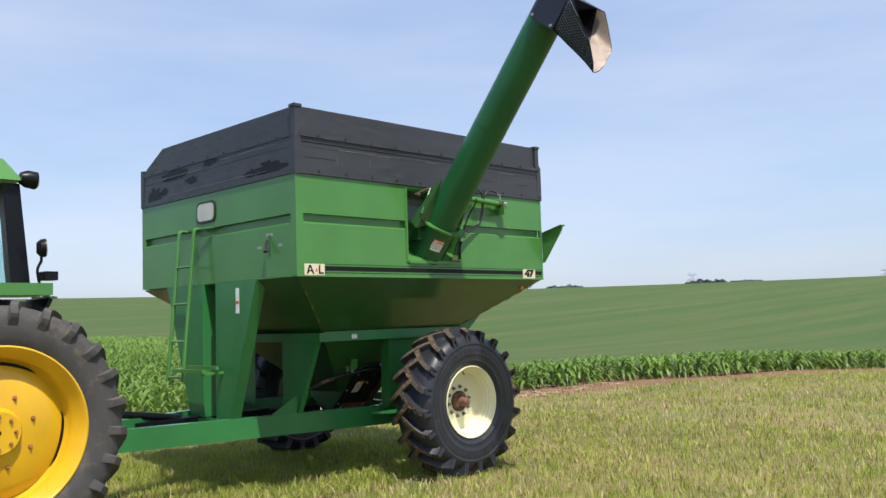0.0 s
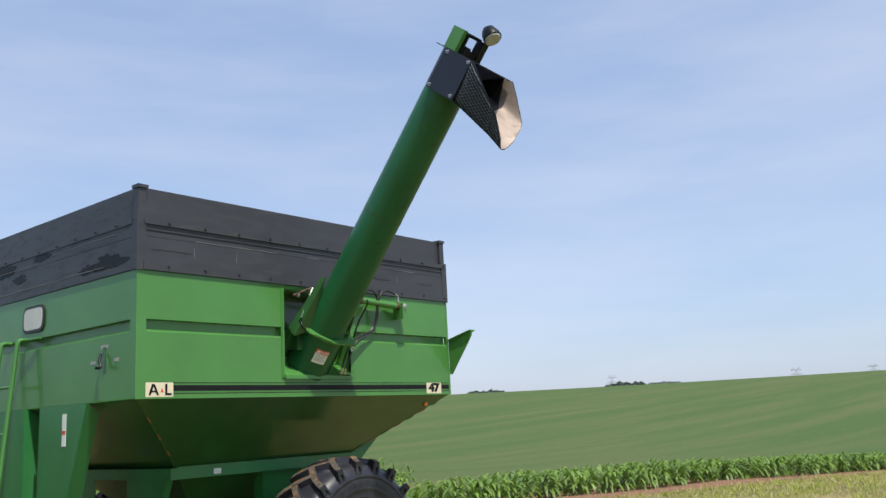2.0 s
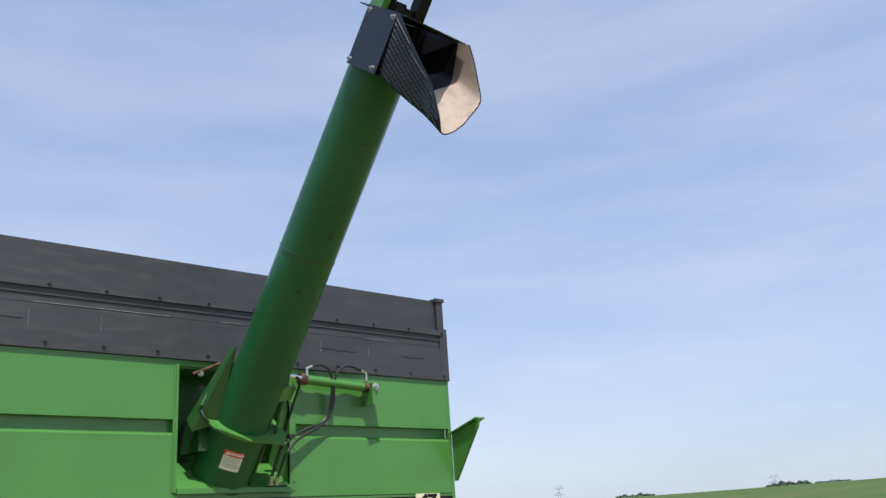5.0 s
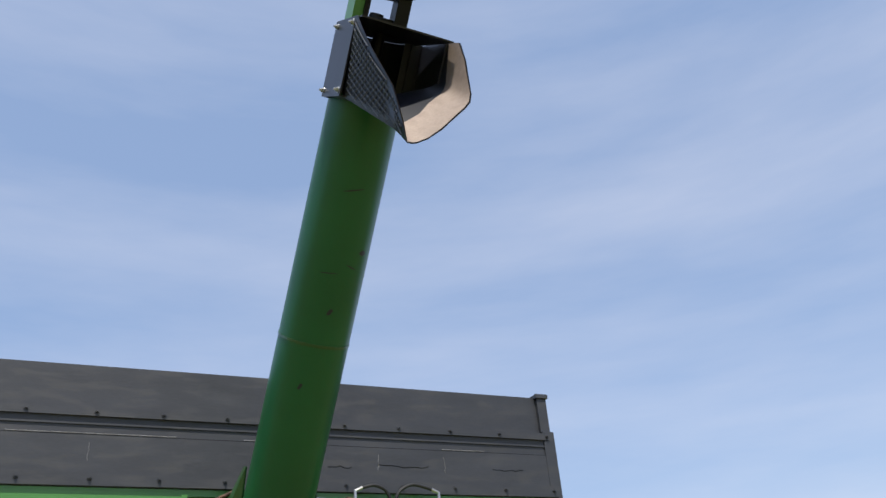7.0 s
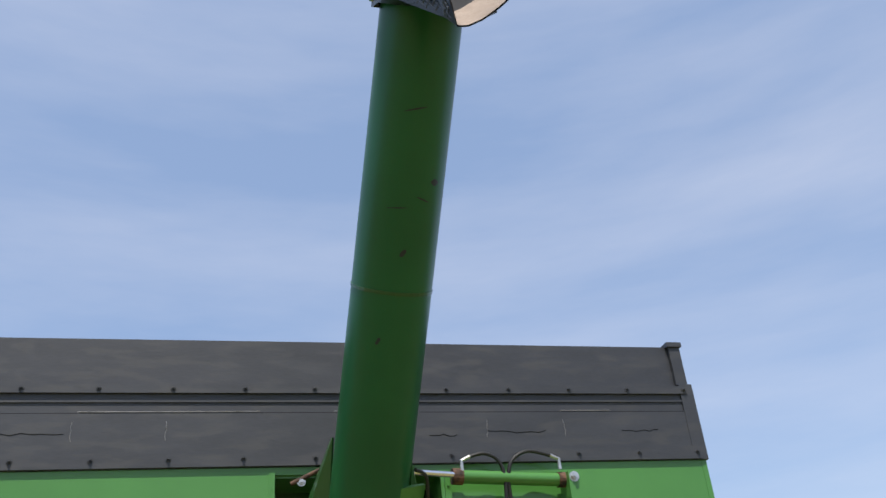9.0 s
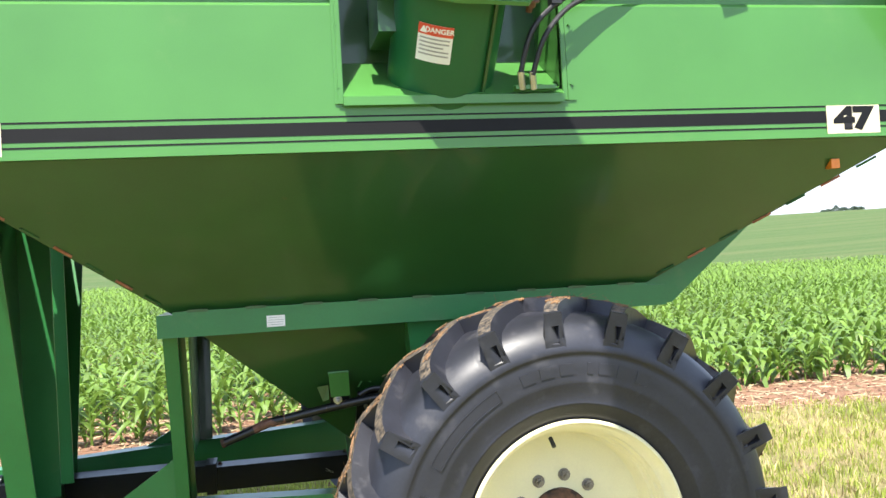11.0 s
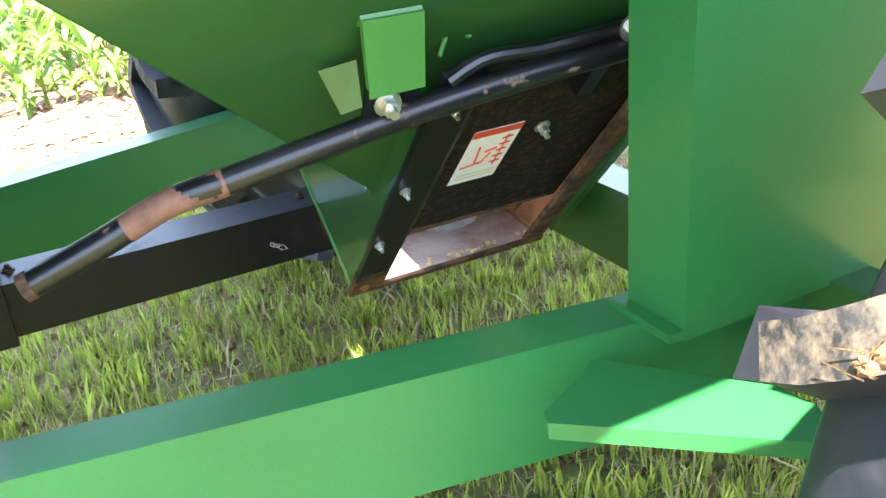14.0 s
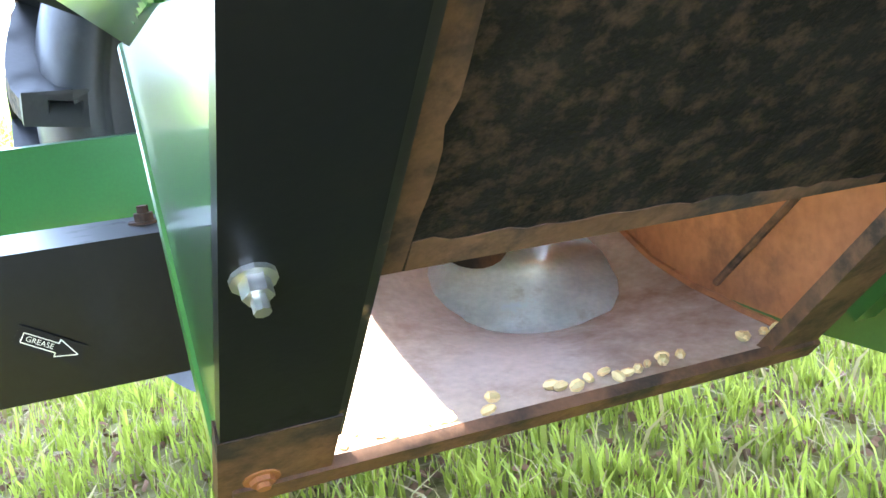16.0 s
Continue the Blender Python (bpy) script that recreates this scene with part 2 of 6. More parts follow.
def box(x0, x1, y0, y1, z0, z1, w=0.004, bm=None):
    own = bm is None
    bm = bm or bmesh.new()
    v = [bm.verts.new((x, y, z)) for z in (z0, z1) for x, y in ((x0, y0), (x1, y0), (x1, y1), (x0, y1))]
    for f in ((0, 3, 2, 1), (4, 5, 6, 7), (0, 1, 5, 4), (1, 2, 6, 5), (2, 3, 7, 6), (3, 0, 4, 7)):
        bm.faces.new([v[i] for i in f])
    return bevel(bm, w) if own else bm


def solid(a, b, w=0.003, bm=None):
    """A closed body between two outlines with the same number of corners."""
    own = bm is None
    bm = bm or bmesh.new()
    va, vb = [bm.verts.new(p) for p in a], [bm.verts.new(p) for p in b]
    n = len(a)
    bm.faces.new(va[::-1])
    bm.faces.new(vb)
    for i in range(n):
        bm.faces.new((va[i], va[(i + 1) % n], vb[(i + 1) % n], vb[i]))
    return bevel(bm, w) if own else bm


def plate(pts, thick, w=0.0):
    """A plate through the corners pts, thickened along its normal."""
    p = [Vector(q) for q in pts]
    nrm = Vector((0, 0, 0))
    for i in range(len(p)):
        nrm += (p[i] - p[0]).cross(p[(i + 1) % len(p)] - p[0])
    nrm.normalize()
    return solid([q - nrm * thick / 2 for q in p], [q + nrm * thick / 2 for q in p], w)


def frame_of(d):
    d = Vector(d).normalized()
    s = Vector((0, 0, 1)) if abs(d.z) < 0.9 else Vector((1, 0, 0))
    u = d.cross(s).normalized()
    return u, d.cross(u).normalized(), d


def rings(loops, close=True, caps=True, bm=None):
    bm = bm or bmesh.new()
    vs = [[bm.verts.new(p) for p in loop] for loop in loops]
    n = len(vs[0])
    for a, b in zip(vs, vs[1:]):
        for i in range(n if close else n - 1):
            bm.faces.new((a[i], a[(i + 1) % n], b[(i + 1) % n], b[i]))
    if caps and close:
        bm.faces.new(vs[0][::-1])
        bm.faces.new(vs[-1])
    return bm


def cyl(p0, p1, r0, r1=None, seg=20, bm=None, caps=True):
    p0, p1 = Vector(p0), Vector(p1)
    u, v, _ = frame_of(p1 - p0)
    r1 = r0 if r1 is None else r1
    ang = [2 * math.pi * i / seg for i in range(seg)]
    return rings([[p + (u * math.cos(a) + v * math.sin(a)) * r for a in ang] for p, r in ((p0, r0), (p1, r1))], bm=bm, caps=caps)


def pipe(path, r, seg=10, bm=None):
    """A round bar along a bent path."""
    path = [Vector(p) for p in path]
    loops = []
    ref = None
    for i, p in enumerate(path):
        d = (path[min(i + 1, len(path) - 1)] - path[max(i - 1, 0)]).normalized()
        if ref is None:
            ref = frame_of(d)[0]
        u = (ref - d * ref.dot(d)).normalized()
        ref = u
        v = d.cross(u)
        rr = r[i] if isinstance(r, (list, tuple)) else r
        loops.append([p + (u * math.cos(a) + v * math.sin(a)) * rr for a in (2 * math.pi * k / seg for k in range(seg))])
    return rings(loops, bm=bm)


def curve(pts, n=8):
    """A smooth line through the points."""
    p = [Vector(q) for q in pts]
    p = [p[0]] + p + [p[-1]]
    out = []
    for i in range(1, len(p) - 2):
        for k in range(n):
            t = k / n
            out.append(0.5 * ((2 * p[i]) + (p[i + 1] - p[i - 1]) * t + (2 * p[i - 1] - 5 * p[i] + 4 * p[i + 1] - p[i + 2]) * t * t
                              + (3 * p[i] - p[i - 1] - 3 * p[i + 1] + p[i + 2]) * t ** 3))
    return out + [p[-2]]


def lathe(profile, cx, cy, cz, seg=64, bm=None):
    """Turns (distance along -y, radius) pairs round an axis parallel to y."""
    bm = bm or bmesh.new()
    loops = [[(cx + r * math.cos(a), cy + s, cz + r * math.sin(a)) for a in (2 * math.pi * i / seg for i in range(seg))] for s, r in profile]
    return rings(loops, caps=False, bm=bm)


def bolt(p, d, r=0.012, h=0.012, bm=None):
    """A hexagonal head with a washer and a short thread."""
    bm = bm or bmesh.new()
    p, d = Vector(p), Vector(d).normalized()
    cyl(p, p + d * h * 0.25, r * 1.5, seg=12, bm=bm)
    cyl(p + d * h * 0.25, p + d * h, r, seg=6, bm=bm)
    cyl(p + d * h, p + d * h * 1.7, r * 0.55, seg=8, bm=bm)
    return bm


# ---- ground ----
def smooth01(a, b, v):
    t = np.clip((v - a) / (b - a), 0, 1)
    return t * t * (3 - 2 * t)


def edge_y(x):
    """Where the mown grass ends and the bare field margin begins."""
    return 5.7 - 0.22 * np.clip(x - 9, 0, 60) + 0.12 * np.sin(x * 0.9)


def height(x, y):
    x, y = np.asarray(x, float), np.asarray(y, float)
    d = np.hypot(x, y)
    z = 0.8 * smooth01(12, 70, y) - 0.9 * smooth01(14, 45, x) * (1 - smooth01(60, 140, d))
    ahead = smooth01(-0.15, 0.1, (y + 0.25 * x) / np.maximum(d, 1))
    z = z + 10.9 * smooth01(50, 330, d) * ahead + 0.8 * np.sin(x * 0.011 + 1) * smooth01(120, 300, d)
    return z - 10 * smooth01(330, 900, d) + 0.025 * np.sin(x * 0.8) * np.sin(y * 0.7 + 1) * (1 - smooth01(20, 40, d))


def grid_mesh(name, us, vs, place, mat):
    uu, vv = np.meshgrid(us, vs)
    x, y = place(uu, vv)
    z = height(x, y)
    n, m = uu.shape
    co = np.stack([x, y, z], -1).reshape(-1, 3)
    i = np.arange(n * m).reshape(n, m)
    q = np.stack([i[:-1, :-1], i[:-1, 1:], i[1:, 1:], i[1:, :-1]], -1).reshape(-1, 4)
    me = bpy.data.meshes.new(name)
    me.from_pydata(co.tolist(), [], q.tolist())
    me.shade_smooth()
    me.materials.append(mat)
    return new(name, me)


def ground_material():
    m = bpy.data.materials.new("field_ground")
    m.use_nodes = True
    n, l = m.node_tree.nodes, m.node_tree.links
    p = n["Principled BSDF"]
    p.inputs["Roughness"].default_value = 0.95
    p.inputs["Specular IOR Level"].default_value = 0.15
    co = n.new("ShaderNodeTexCoord")
    sep = n.new("ShaderNodeSeparateXYZ")
    l.new(co.outputs["Object"], sep.inputs["Vector"])

    def math_node(op, a, b=None, c=None):
        k = n.new("ShaderNodeMath")
        k.operation = op
        for s, v in zip(k.inputs, (a, b, c)):
            if v is None:
                continue
            if isinstance(v, (int, float)):
                s.default_value = v
            else:
                l.new(v, s)
        return k.outputs["Value"]

    def rangev(v, a, b, lo=0.0, hi=1.0):
        k = n.new("ShaderNodeMapRange")
        for s, q in zip(("From Min", "From Max", "To Min", "To Max"), (a, b, lo, hi)):
            k.inputs[s].default_value = q
        l.new(v, k.inputs["Value"])
        return k.outputs["Result"]

    def tex(scale, detail=6, stretch=None, rough=0.55):
        t = n.new("ShaderNodeTexNoise")
        t.inputs["Scale"].default_value, t.inputs["Detail"].default_value, t.inputs["Roughness"].default_value = scale, detail, rough
        src = co.outputs["Object"]
        if stretch:
            mp = n.new("ShaderNodeMapping")
            mp.inputs["Rotation"].default_value = (0, 0, stretch[3])
            mp.inputs["Scale"].default_value = stretch[:3]
            l.new(src, mp.inputs["Vector"])
            src = mp.outputs["Vector"]
        l.new(src, t.inputs["Vector"])
        return t.outputs["Fac"]

    def mix(f, a, b):
        k = n.new("ShaderNodeMixRGB")
        for s, v in zip(k.inputs, (f, a, b)):
            if isinstance(v, tuple):
                s.default_value = (*v, 1)
            elif isinstance(v, float):
                s.default_value = v
            else:
                l.new(v, s)
        return k.outputs["Color"]

    # mown grass with straw thatch and bare soil showing
    thatch = mix(rangev(tex(34, 8), 0.42, 0.62), (0.105, 0.082, 0.046), (0.27, 0.215, 0.12))
    sward = mix(rangev(tex(21, 8), 0.40, 0.62), (0.062, 0.105, 0.022), (0.15, 0.19, 0.05))
    grass = mix(rangev(tex(1.1, 7), 0.38, 0.66), thatch, sward)
    dry = mix(rangev(tex(0.35, 7), 0.40, 0.62), grass, (0.235, 0.195, 0.085))
    # bare margin with residue, then the crop rows
    soil = mix(rangev(tex(9, 9), 0.40, 0.66), (0.155, 0.078, 0.045), (0.25, 0.15, 0.095))
    soil = mix(rangev(tex(26, 5, (1.0, 4.0, 1.0, 0.4)), 0.60, 0.66), soil, (0.36, 0.28, 0.19))
    # far hillside in faint rows, with paler stripes
    rows = tex(0.05, 8, (0.35, 4.5, 1.0, -0.25))
    hill = mix(rangev(rows, 0.42, 0.70), (0.052, 0.094, 0.025), (0.122, 0.122, 0.052))
    hill = mix(rangev(tex(0.5, 8, (0.3, 3.0, 1.0, -0.25), 0.7), 0.35, 0.75), hill, (0.054, 0.100, 0.029))
    hill = mix(rangev(tex(2.2, 6, (1.0, 1.6, 1.0, -0.25), 0.7), 0.48, 0.72), hill, (0.090, 0.106, 0.043))
    ex = math_node("SUBTRACT", sep.outputs["X"], 9.0)
    ex = math_node("MAXIMUM", ex, 0.0)
    ex = math_node("MULTIPLY", ex, -0.22)
    wob = math_node("MULTIPLY", math_node("SUBTRACT", tex(1.4, 6), 0.5), 1.6)
    line = math_node("ADD", math_node("ADD", ex, 5.7), wob)
    past = math_node("SUBTRACT", sep.outputs["Y"], line)
    c = mix(rangev(past, -0.25, 0.25), dry, soil)
    vec = n.new("ShaderNodeVectorMath")
    vec.operation = "LENGTH"
    l.new(co.outputs["Object"], vec.inputs[0])
    far = math_node("MULTIPLY", rangev(vec.outputs["Value"], 15, 26), rangev(past, 2.6, 4.6))
    c = mix(far, c, hill)
    l.new(c, p.inputs["Base Color"])
    bp = n.new("ShaderNodeBump")
    bp.inputs["Strength"].default_value, bp.inputs["Distance"].default_value = 0.7, 0.03
    l.new(tex(16, 9), bp.inputs["Height"])
    l.new(bp.outputs["Normal"], p.inputs["Normal"])
    return m


radii = np.concatenate([[0.0], np.geomspace(0.5, 1600, 150)])
ground = grid_mesh("ground", radii, np.linspace(0, 2 * math.pi, 241), lambda r, a: (r * np.cos(a) + 1.5, r * np.sin(a)), ground_material())
tagged(ground, "mown grass strip rising to a green hillside field", "ground", kind="structure")


# ---- grain cart ----
CART = thing("grain_cart", 1.94, 1.645, 0.0, "green steel grain cart with black side boards and raised auger", "grain cart")
L, W, MID = 3.88, 3.29, 1.645
ZB, ZT, ZG0, ZG1 = 2.28, 3.30, 2.815, 2.905


def wall_profile(out):
    """Cross-section of a pressed wall: (distance outwards, height), with the recessed rib."""
    o = 0.0
    return [(o, ZB), (o, ZG0 - 0.012), (-0.012, ZG0), (-0.045, ZG0 + 0.012), (-0.045, ZG1 - 0.004), (o, ZG1), (o, ZT)]


def pressed_wall(p0, p1, out, mat=GREEN):
    """A wall from p0 to p1 (x, y) whose outward side is out."""
    prof = wall_profile(out)
    bm = bmesh.new()
    loops = []
    for x, y in (p0, p1):
        loops.append([(x + out[0] * o, y + out[1] * o, z) for o, z in prof] + [(x + out[0] * (o - 0.02), y + out[1] * (o - 0.02), z) for o, z in prof[::-1]])
    return rings(loops, bm=bm)


side = part("side_wall", pressed_wall((0.09, 0), (1.50, 0), (0, -1)), GREEN, CART, "pressed green steel side wall with recessed rib")
part("side_wall", pressed_wall((2.34, 0), (L - 0.03, 0), (0, -1)), GREEN, CART)
part("side_wall", pressed_wall((0.09, W), (L - 0.03, W), (0, 1)), GREEN, CART)
front = part("front_wall", pressed_wall((0, 0.09), (0, W - 0.09), (-1, 0)), GREEN, CART, "pressed green steel front wall with sight window")
part("rear_wall", pressed_wall((L, 0.04), (L, W - 0.04), (1, 0)), GREEN, CART)
for cx, cy in ((0, 0), (0, W)):
    s = 1 if cy == 0 else -1
    part("corner_post", solid([(0.0, cy, ZB), (0.09, cy, ZB), (0.09, cy + s * 0.03, ZB), (0.03, cy + s * 0.09, ZB), (0.0, cy + s * 0.09, ZB)],
                              [(0.0, cy, ZT), (0.09, cy, ZT), (0.09, cy + s * 0.03, ZT), (0.03, cy + s * 0.09, ZT), (0.0, cy + s * 0.09, ZT)]), GREEN, CART)
for cy in (0, W):
    s = 1 if cy == 0 else -1
    part("corner_post", box(L - 0.03, L, *sorted((cy - s * 0.002, cy + s * 0.04)), ZB, ZT), GREEN, CART)
# wall strips above and below the auger recess
part("side_wall", box(1.50, 2.34, 0.0, 0.02, ZB, 2.455), GREEN, CART)
part("side_wall", box(1.50, 2.34, 0.0, 0.02, 3.262, ZT), GREEN, CART)
# lower lip of the box
part("bottom_lip", box(0.0, L, -0.004, 0.03, ZB - 0.012, ZB + 0.004, 0.003), GREEN, CART)
# black pinstripes
for z0, z1 in ((2.328, 2.376), (2.392, 2.398), (2.306, 2.312)):
    part("stripe", box(0.09, L - 0.03, -0.0016, 0.002, z0, z1, 0), INK, side, "black painted stripe")

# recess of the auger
part("recess_back", box(1.50, 2.34, 0.30, 0.32, 2.455, 3.262), GREEN_WORN_SHADE, CART)
part("recess_side", box(1.482, 1.50, -0.012, 0.30, 2.44, 3.27), GREEN, CART)
part("recess_side", box(2.34, 2.358, -0.012, 0.30, 2.44, 3.27), GREEN, CART)
part("recess_top", box(1.50, 2.34, 0.02, 0.30, 3.25, 3.262), GREEN, CART)
part("recess_sill", solid([(1.50, -0.03, 2.430), (2.34, -0.03, 2.430), (2.34, -0.03, 2.462), (1.50, -0.03, 2.462)],
                          [(1.50, 0.30, 2.56), (2.34, 0.30, 2.56), (2.34, 0.30, 2.66), (1.50, 0.30, 2.66)]), GREEN, CART)
for x in (1.47, 2.362):
    part("recess_flange", box(x, x + 0.032, -0.006, 0.0, 2.44, 3.27, 0.002), GREEN, CART)
    for k in range(4):
        part("rivet", bolt((x + 0.016, -0.006, 2.50 + 0.23 * k), (0, -1, 0), 0.006, 0.005), GREEN, CART)

# black extension boards
ZK1, ZK2 = 3.735, 3.995


def board(x0, x1, y0, y1, z0, z1, name="extension_board"):
    return part(name, box(x0, x1, y0, y1, z0, z1, 0.004), BLACK, CART, "weathered black extension board")


def side_boards(y, s):
    a, b = sorted((y, y + s * 0.022))
    board(0.05, L - 0.02, a - (0.007 if s > 0 else 0), b + (0.007 if s < 0 else 0), ZT + 0.002, 3.58)
    board(0.05, L - 0.02, a, b, 3.583, ZK1)
    a, b = sorted((y + s * 0.03, y + s * 0.05))
    board(0.05, L - 0.05, a, b, ZK1 - 0.03, ZK2 if s > 0 else 3.77)
    a, b = sorted((y - s * 0.016, y))
    part("flange_strip", box(0.05, L - 0.02, a, b, ZT + 0.004, ZT + 0.075, 0.002), BLACK, CART)
    part("flange_strip", box(0.05, L - 0.03, a, b, ZK1 - 0.05, ZK1 - 0.004, 0.002), BLACK, CART)
    part("flange_strip", box(0.05, L - 0.03, a + (0.008 if s > 0 else 0), b - (0.008 if s < 0 else 0), 3.638, 3.648, 0.001), BLACK, CART)
    part("board_gap", box(0.06, L - 0.03, a + (0.011 if s > 0 else 0), b - (0.011 if s < 0 else 0), 3.578, 3.5845, 0), GLOSS_PATCH, CART)
    for k in range(11):
        part("bolt", bolt((0.28 + 0.355 * k, a if s > 0 else b, ZT + 0.045), (0, -s, 0), 0.010, 0.010), BLACK, CART)
        part("bolt", bolt((0.28 + 0.355 * k, a if s > 0 else b, ZK1 - 0.025), (0, -s, 0), 0.010, 0.010), BLACK, CART)


side_boards(-0.004, 1)
side_boards(W + 0.004, -1)
for x, s in ((-0.004, 1), (L + 0.004, -1)):
    a, b = sorted((x, x + s * 0.022))
    board(a, b, 0.05, W - 0.05, ZT + 0.002, 3.575)
    board(a, b, 0.05, W - 0.05, 3.578, ZK1)
    a2, b2 = sorted((x + s * 0.03, x + s * 0.05))
    part("extension_board", solid([(a2, 0.05, ZK1 - 0.03), (a2, W - 0.03, ZK1 - 0.03), (a2, W - 0.03, 3.77), (a2, 2.80, ZK2), (a2, 0.05, ZK2)],
                                  [(b2, 0.05, ZK1 - 0.03), (b2, W - 0.03, ZK1 - 0.03), (b2, W - 0.03, 3.77), (b2, 2.80, ZK2), (b2, 0.05, ZK2)]), BLACK, CART)
    a3, b3 = sorted((x - s * 0.008, x))
    part("flange_strip", box(a3, b3, 0.05, W - 0.05, ZT + 0.004, ZT + 0.06, 0.002), BLACK, CART)
    part("flange_strip", box(a3, b3, 0.05, W - 0.05, ZK1 - 0.05, ZK1 - 0.004, 0.002), BLACK, CART)
    for k in range(9):
        part("bolt", bolt((a3 if s > 0 else b3, 0.3 + 0.34 * k, ZK1 - 0.025), (-s, 0, 0), 0.010, 0.010), BLACK, CART)
for x in (0.0, L):
    s = 1 if x == 0 else -1
    a, b = sorted((x - s * 0.012, x + s * 0.07))
    part("extension_post", box(a, b, -0.014, 0.06, ZT, ZK1 + 0.01), BLACK, CART)
    a, b = sorted((x + s * 0.004, x + s * 0.075))
    part("extension_post", box(a, b, 0.0, 0.07, ZK1 + 0.012, ZK2 + 0.01), BLACK, CART)
    part("post_cap", box(a - 0.012, b + 0.012, -0.012, 0.085, ZK2 - 0.01, ZK2 + 0.018), BLACK, CART)
    a, b = sorted((x - s * 0.012, x + s * 0.07))
    part("extension_post", box(a, b, W - 0.06, W + 0.014, ZT, 3.775), BLACK, CART)

# hopper: sloping sheets down to the rails, then to the sump
HT = [(0.02, 0.02), (L - 0.02, 0.02), (L - 0.02, W - 0.02), (0.02, W - 0.02)]
HX0, HX1, HY0, ZH = 0.79, 2.93, 0.66, 1.70
HM = [(HX0, HY0), (HX1, HY0), (HX1, W - HY0), (HX0, W - HY0)]
SX0, SX1, SY0, SY1, ZS = 1.60, 2.12, 1.40, 1.90, 0.95
HB = [(SX0, SY0), (SX1, SY0), (SX1, SY1), (SX0, SY1)]
# The shade of the hopper's underside is in its paint colour.
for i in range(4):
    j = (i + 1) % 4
    part("hopper_sheet", plate([(*HT[i], ZB - 0.01), (*HT[j], ZB - 0.01), (*HM[j], ZH), (*HM[i], ZH)], 0.008), GREEN_WORN_SHADE, CART, "sloping glossy green hopper sheet, coloured dark for its shade")
    part("hopper_sheet", plate([(*HM[i], ZH), (*HM[j], ZH), (*HB[j], ZS), (*HB[i], ZS)], 0.008), GREEN_WORN_SHADE, CART, "sloping lower hopper sheet with weld marks")
# rails under the hopper
for s, y in ((1, 0.632), (-1, W - 0.632)):
    a, b = sorted((y, y + s * 0.09))
    part("rail", box(0.735, 3.02, a, b, 1.592, 1.688, 0.006), FRAME_GREEN, CART, "green hopper rail")
    part("rail_weld", box(0.80, 2.92, *sorted((y - s * 0.004, y + s * 0.05)), 1.688, 1.700, 0.002), FRAME_GREEN, CART)
    for k in range(9):
        x = 0.86 + 0.24 * k
        part("weld_bead", box(x, x + 0.085, *sorted((y - s * 0.006, y + s * 0.045)), 1.695, 1.706, 0.002), GREEN_WORN_SHADE, CART)
    # end plate towards the rear
    part("rear_gusset", plate([(2.95, y + s * 0.03, 1.60), (3.06, y + s * 0.03, 1.60), (3.62, y + s * 0.03, 2.06), (3.52, y + s * 0.03, 2.10), (2.93, y + s * 0.03, 1.70)], 0.008), FRAME_GREEN, CART)
for x in (0.735, 2.95):
    part("cross_rail", box(x, x + 0.07, 0.722, W - 0.722, 1.592, 1.688, 0.006), FRAME_GREEN, CART)

# frame: two long beams that draw together towards the hitch
def beam_y(x):
    return 0.85 + 0.172 * (2.0 - x)


def far_beam_y(x):
    return 2.60 + 0.33 * (x - 1.5)


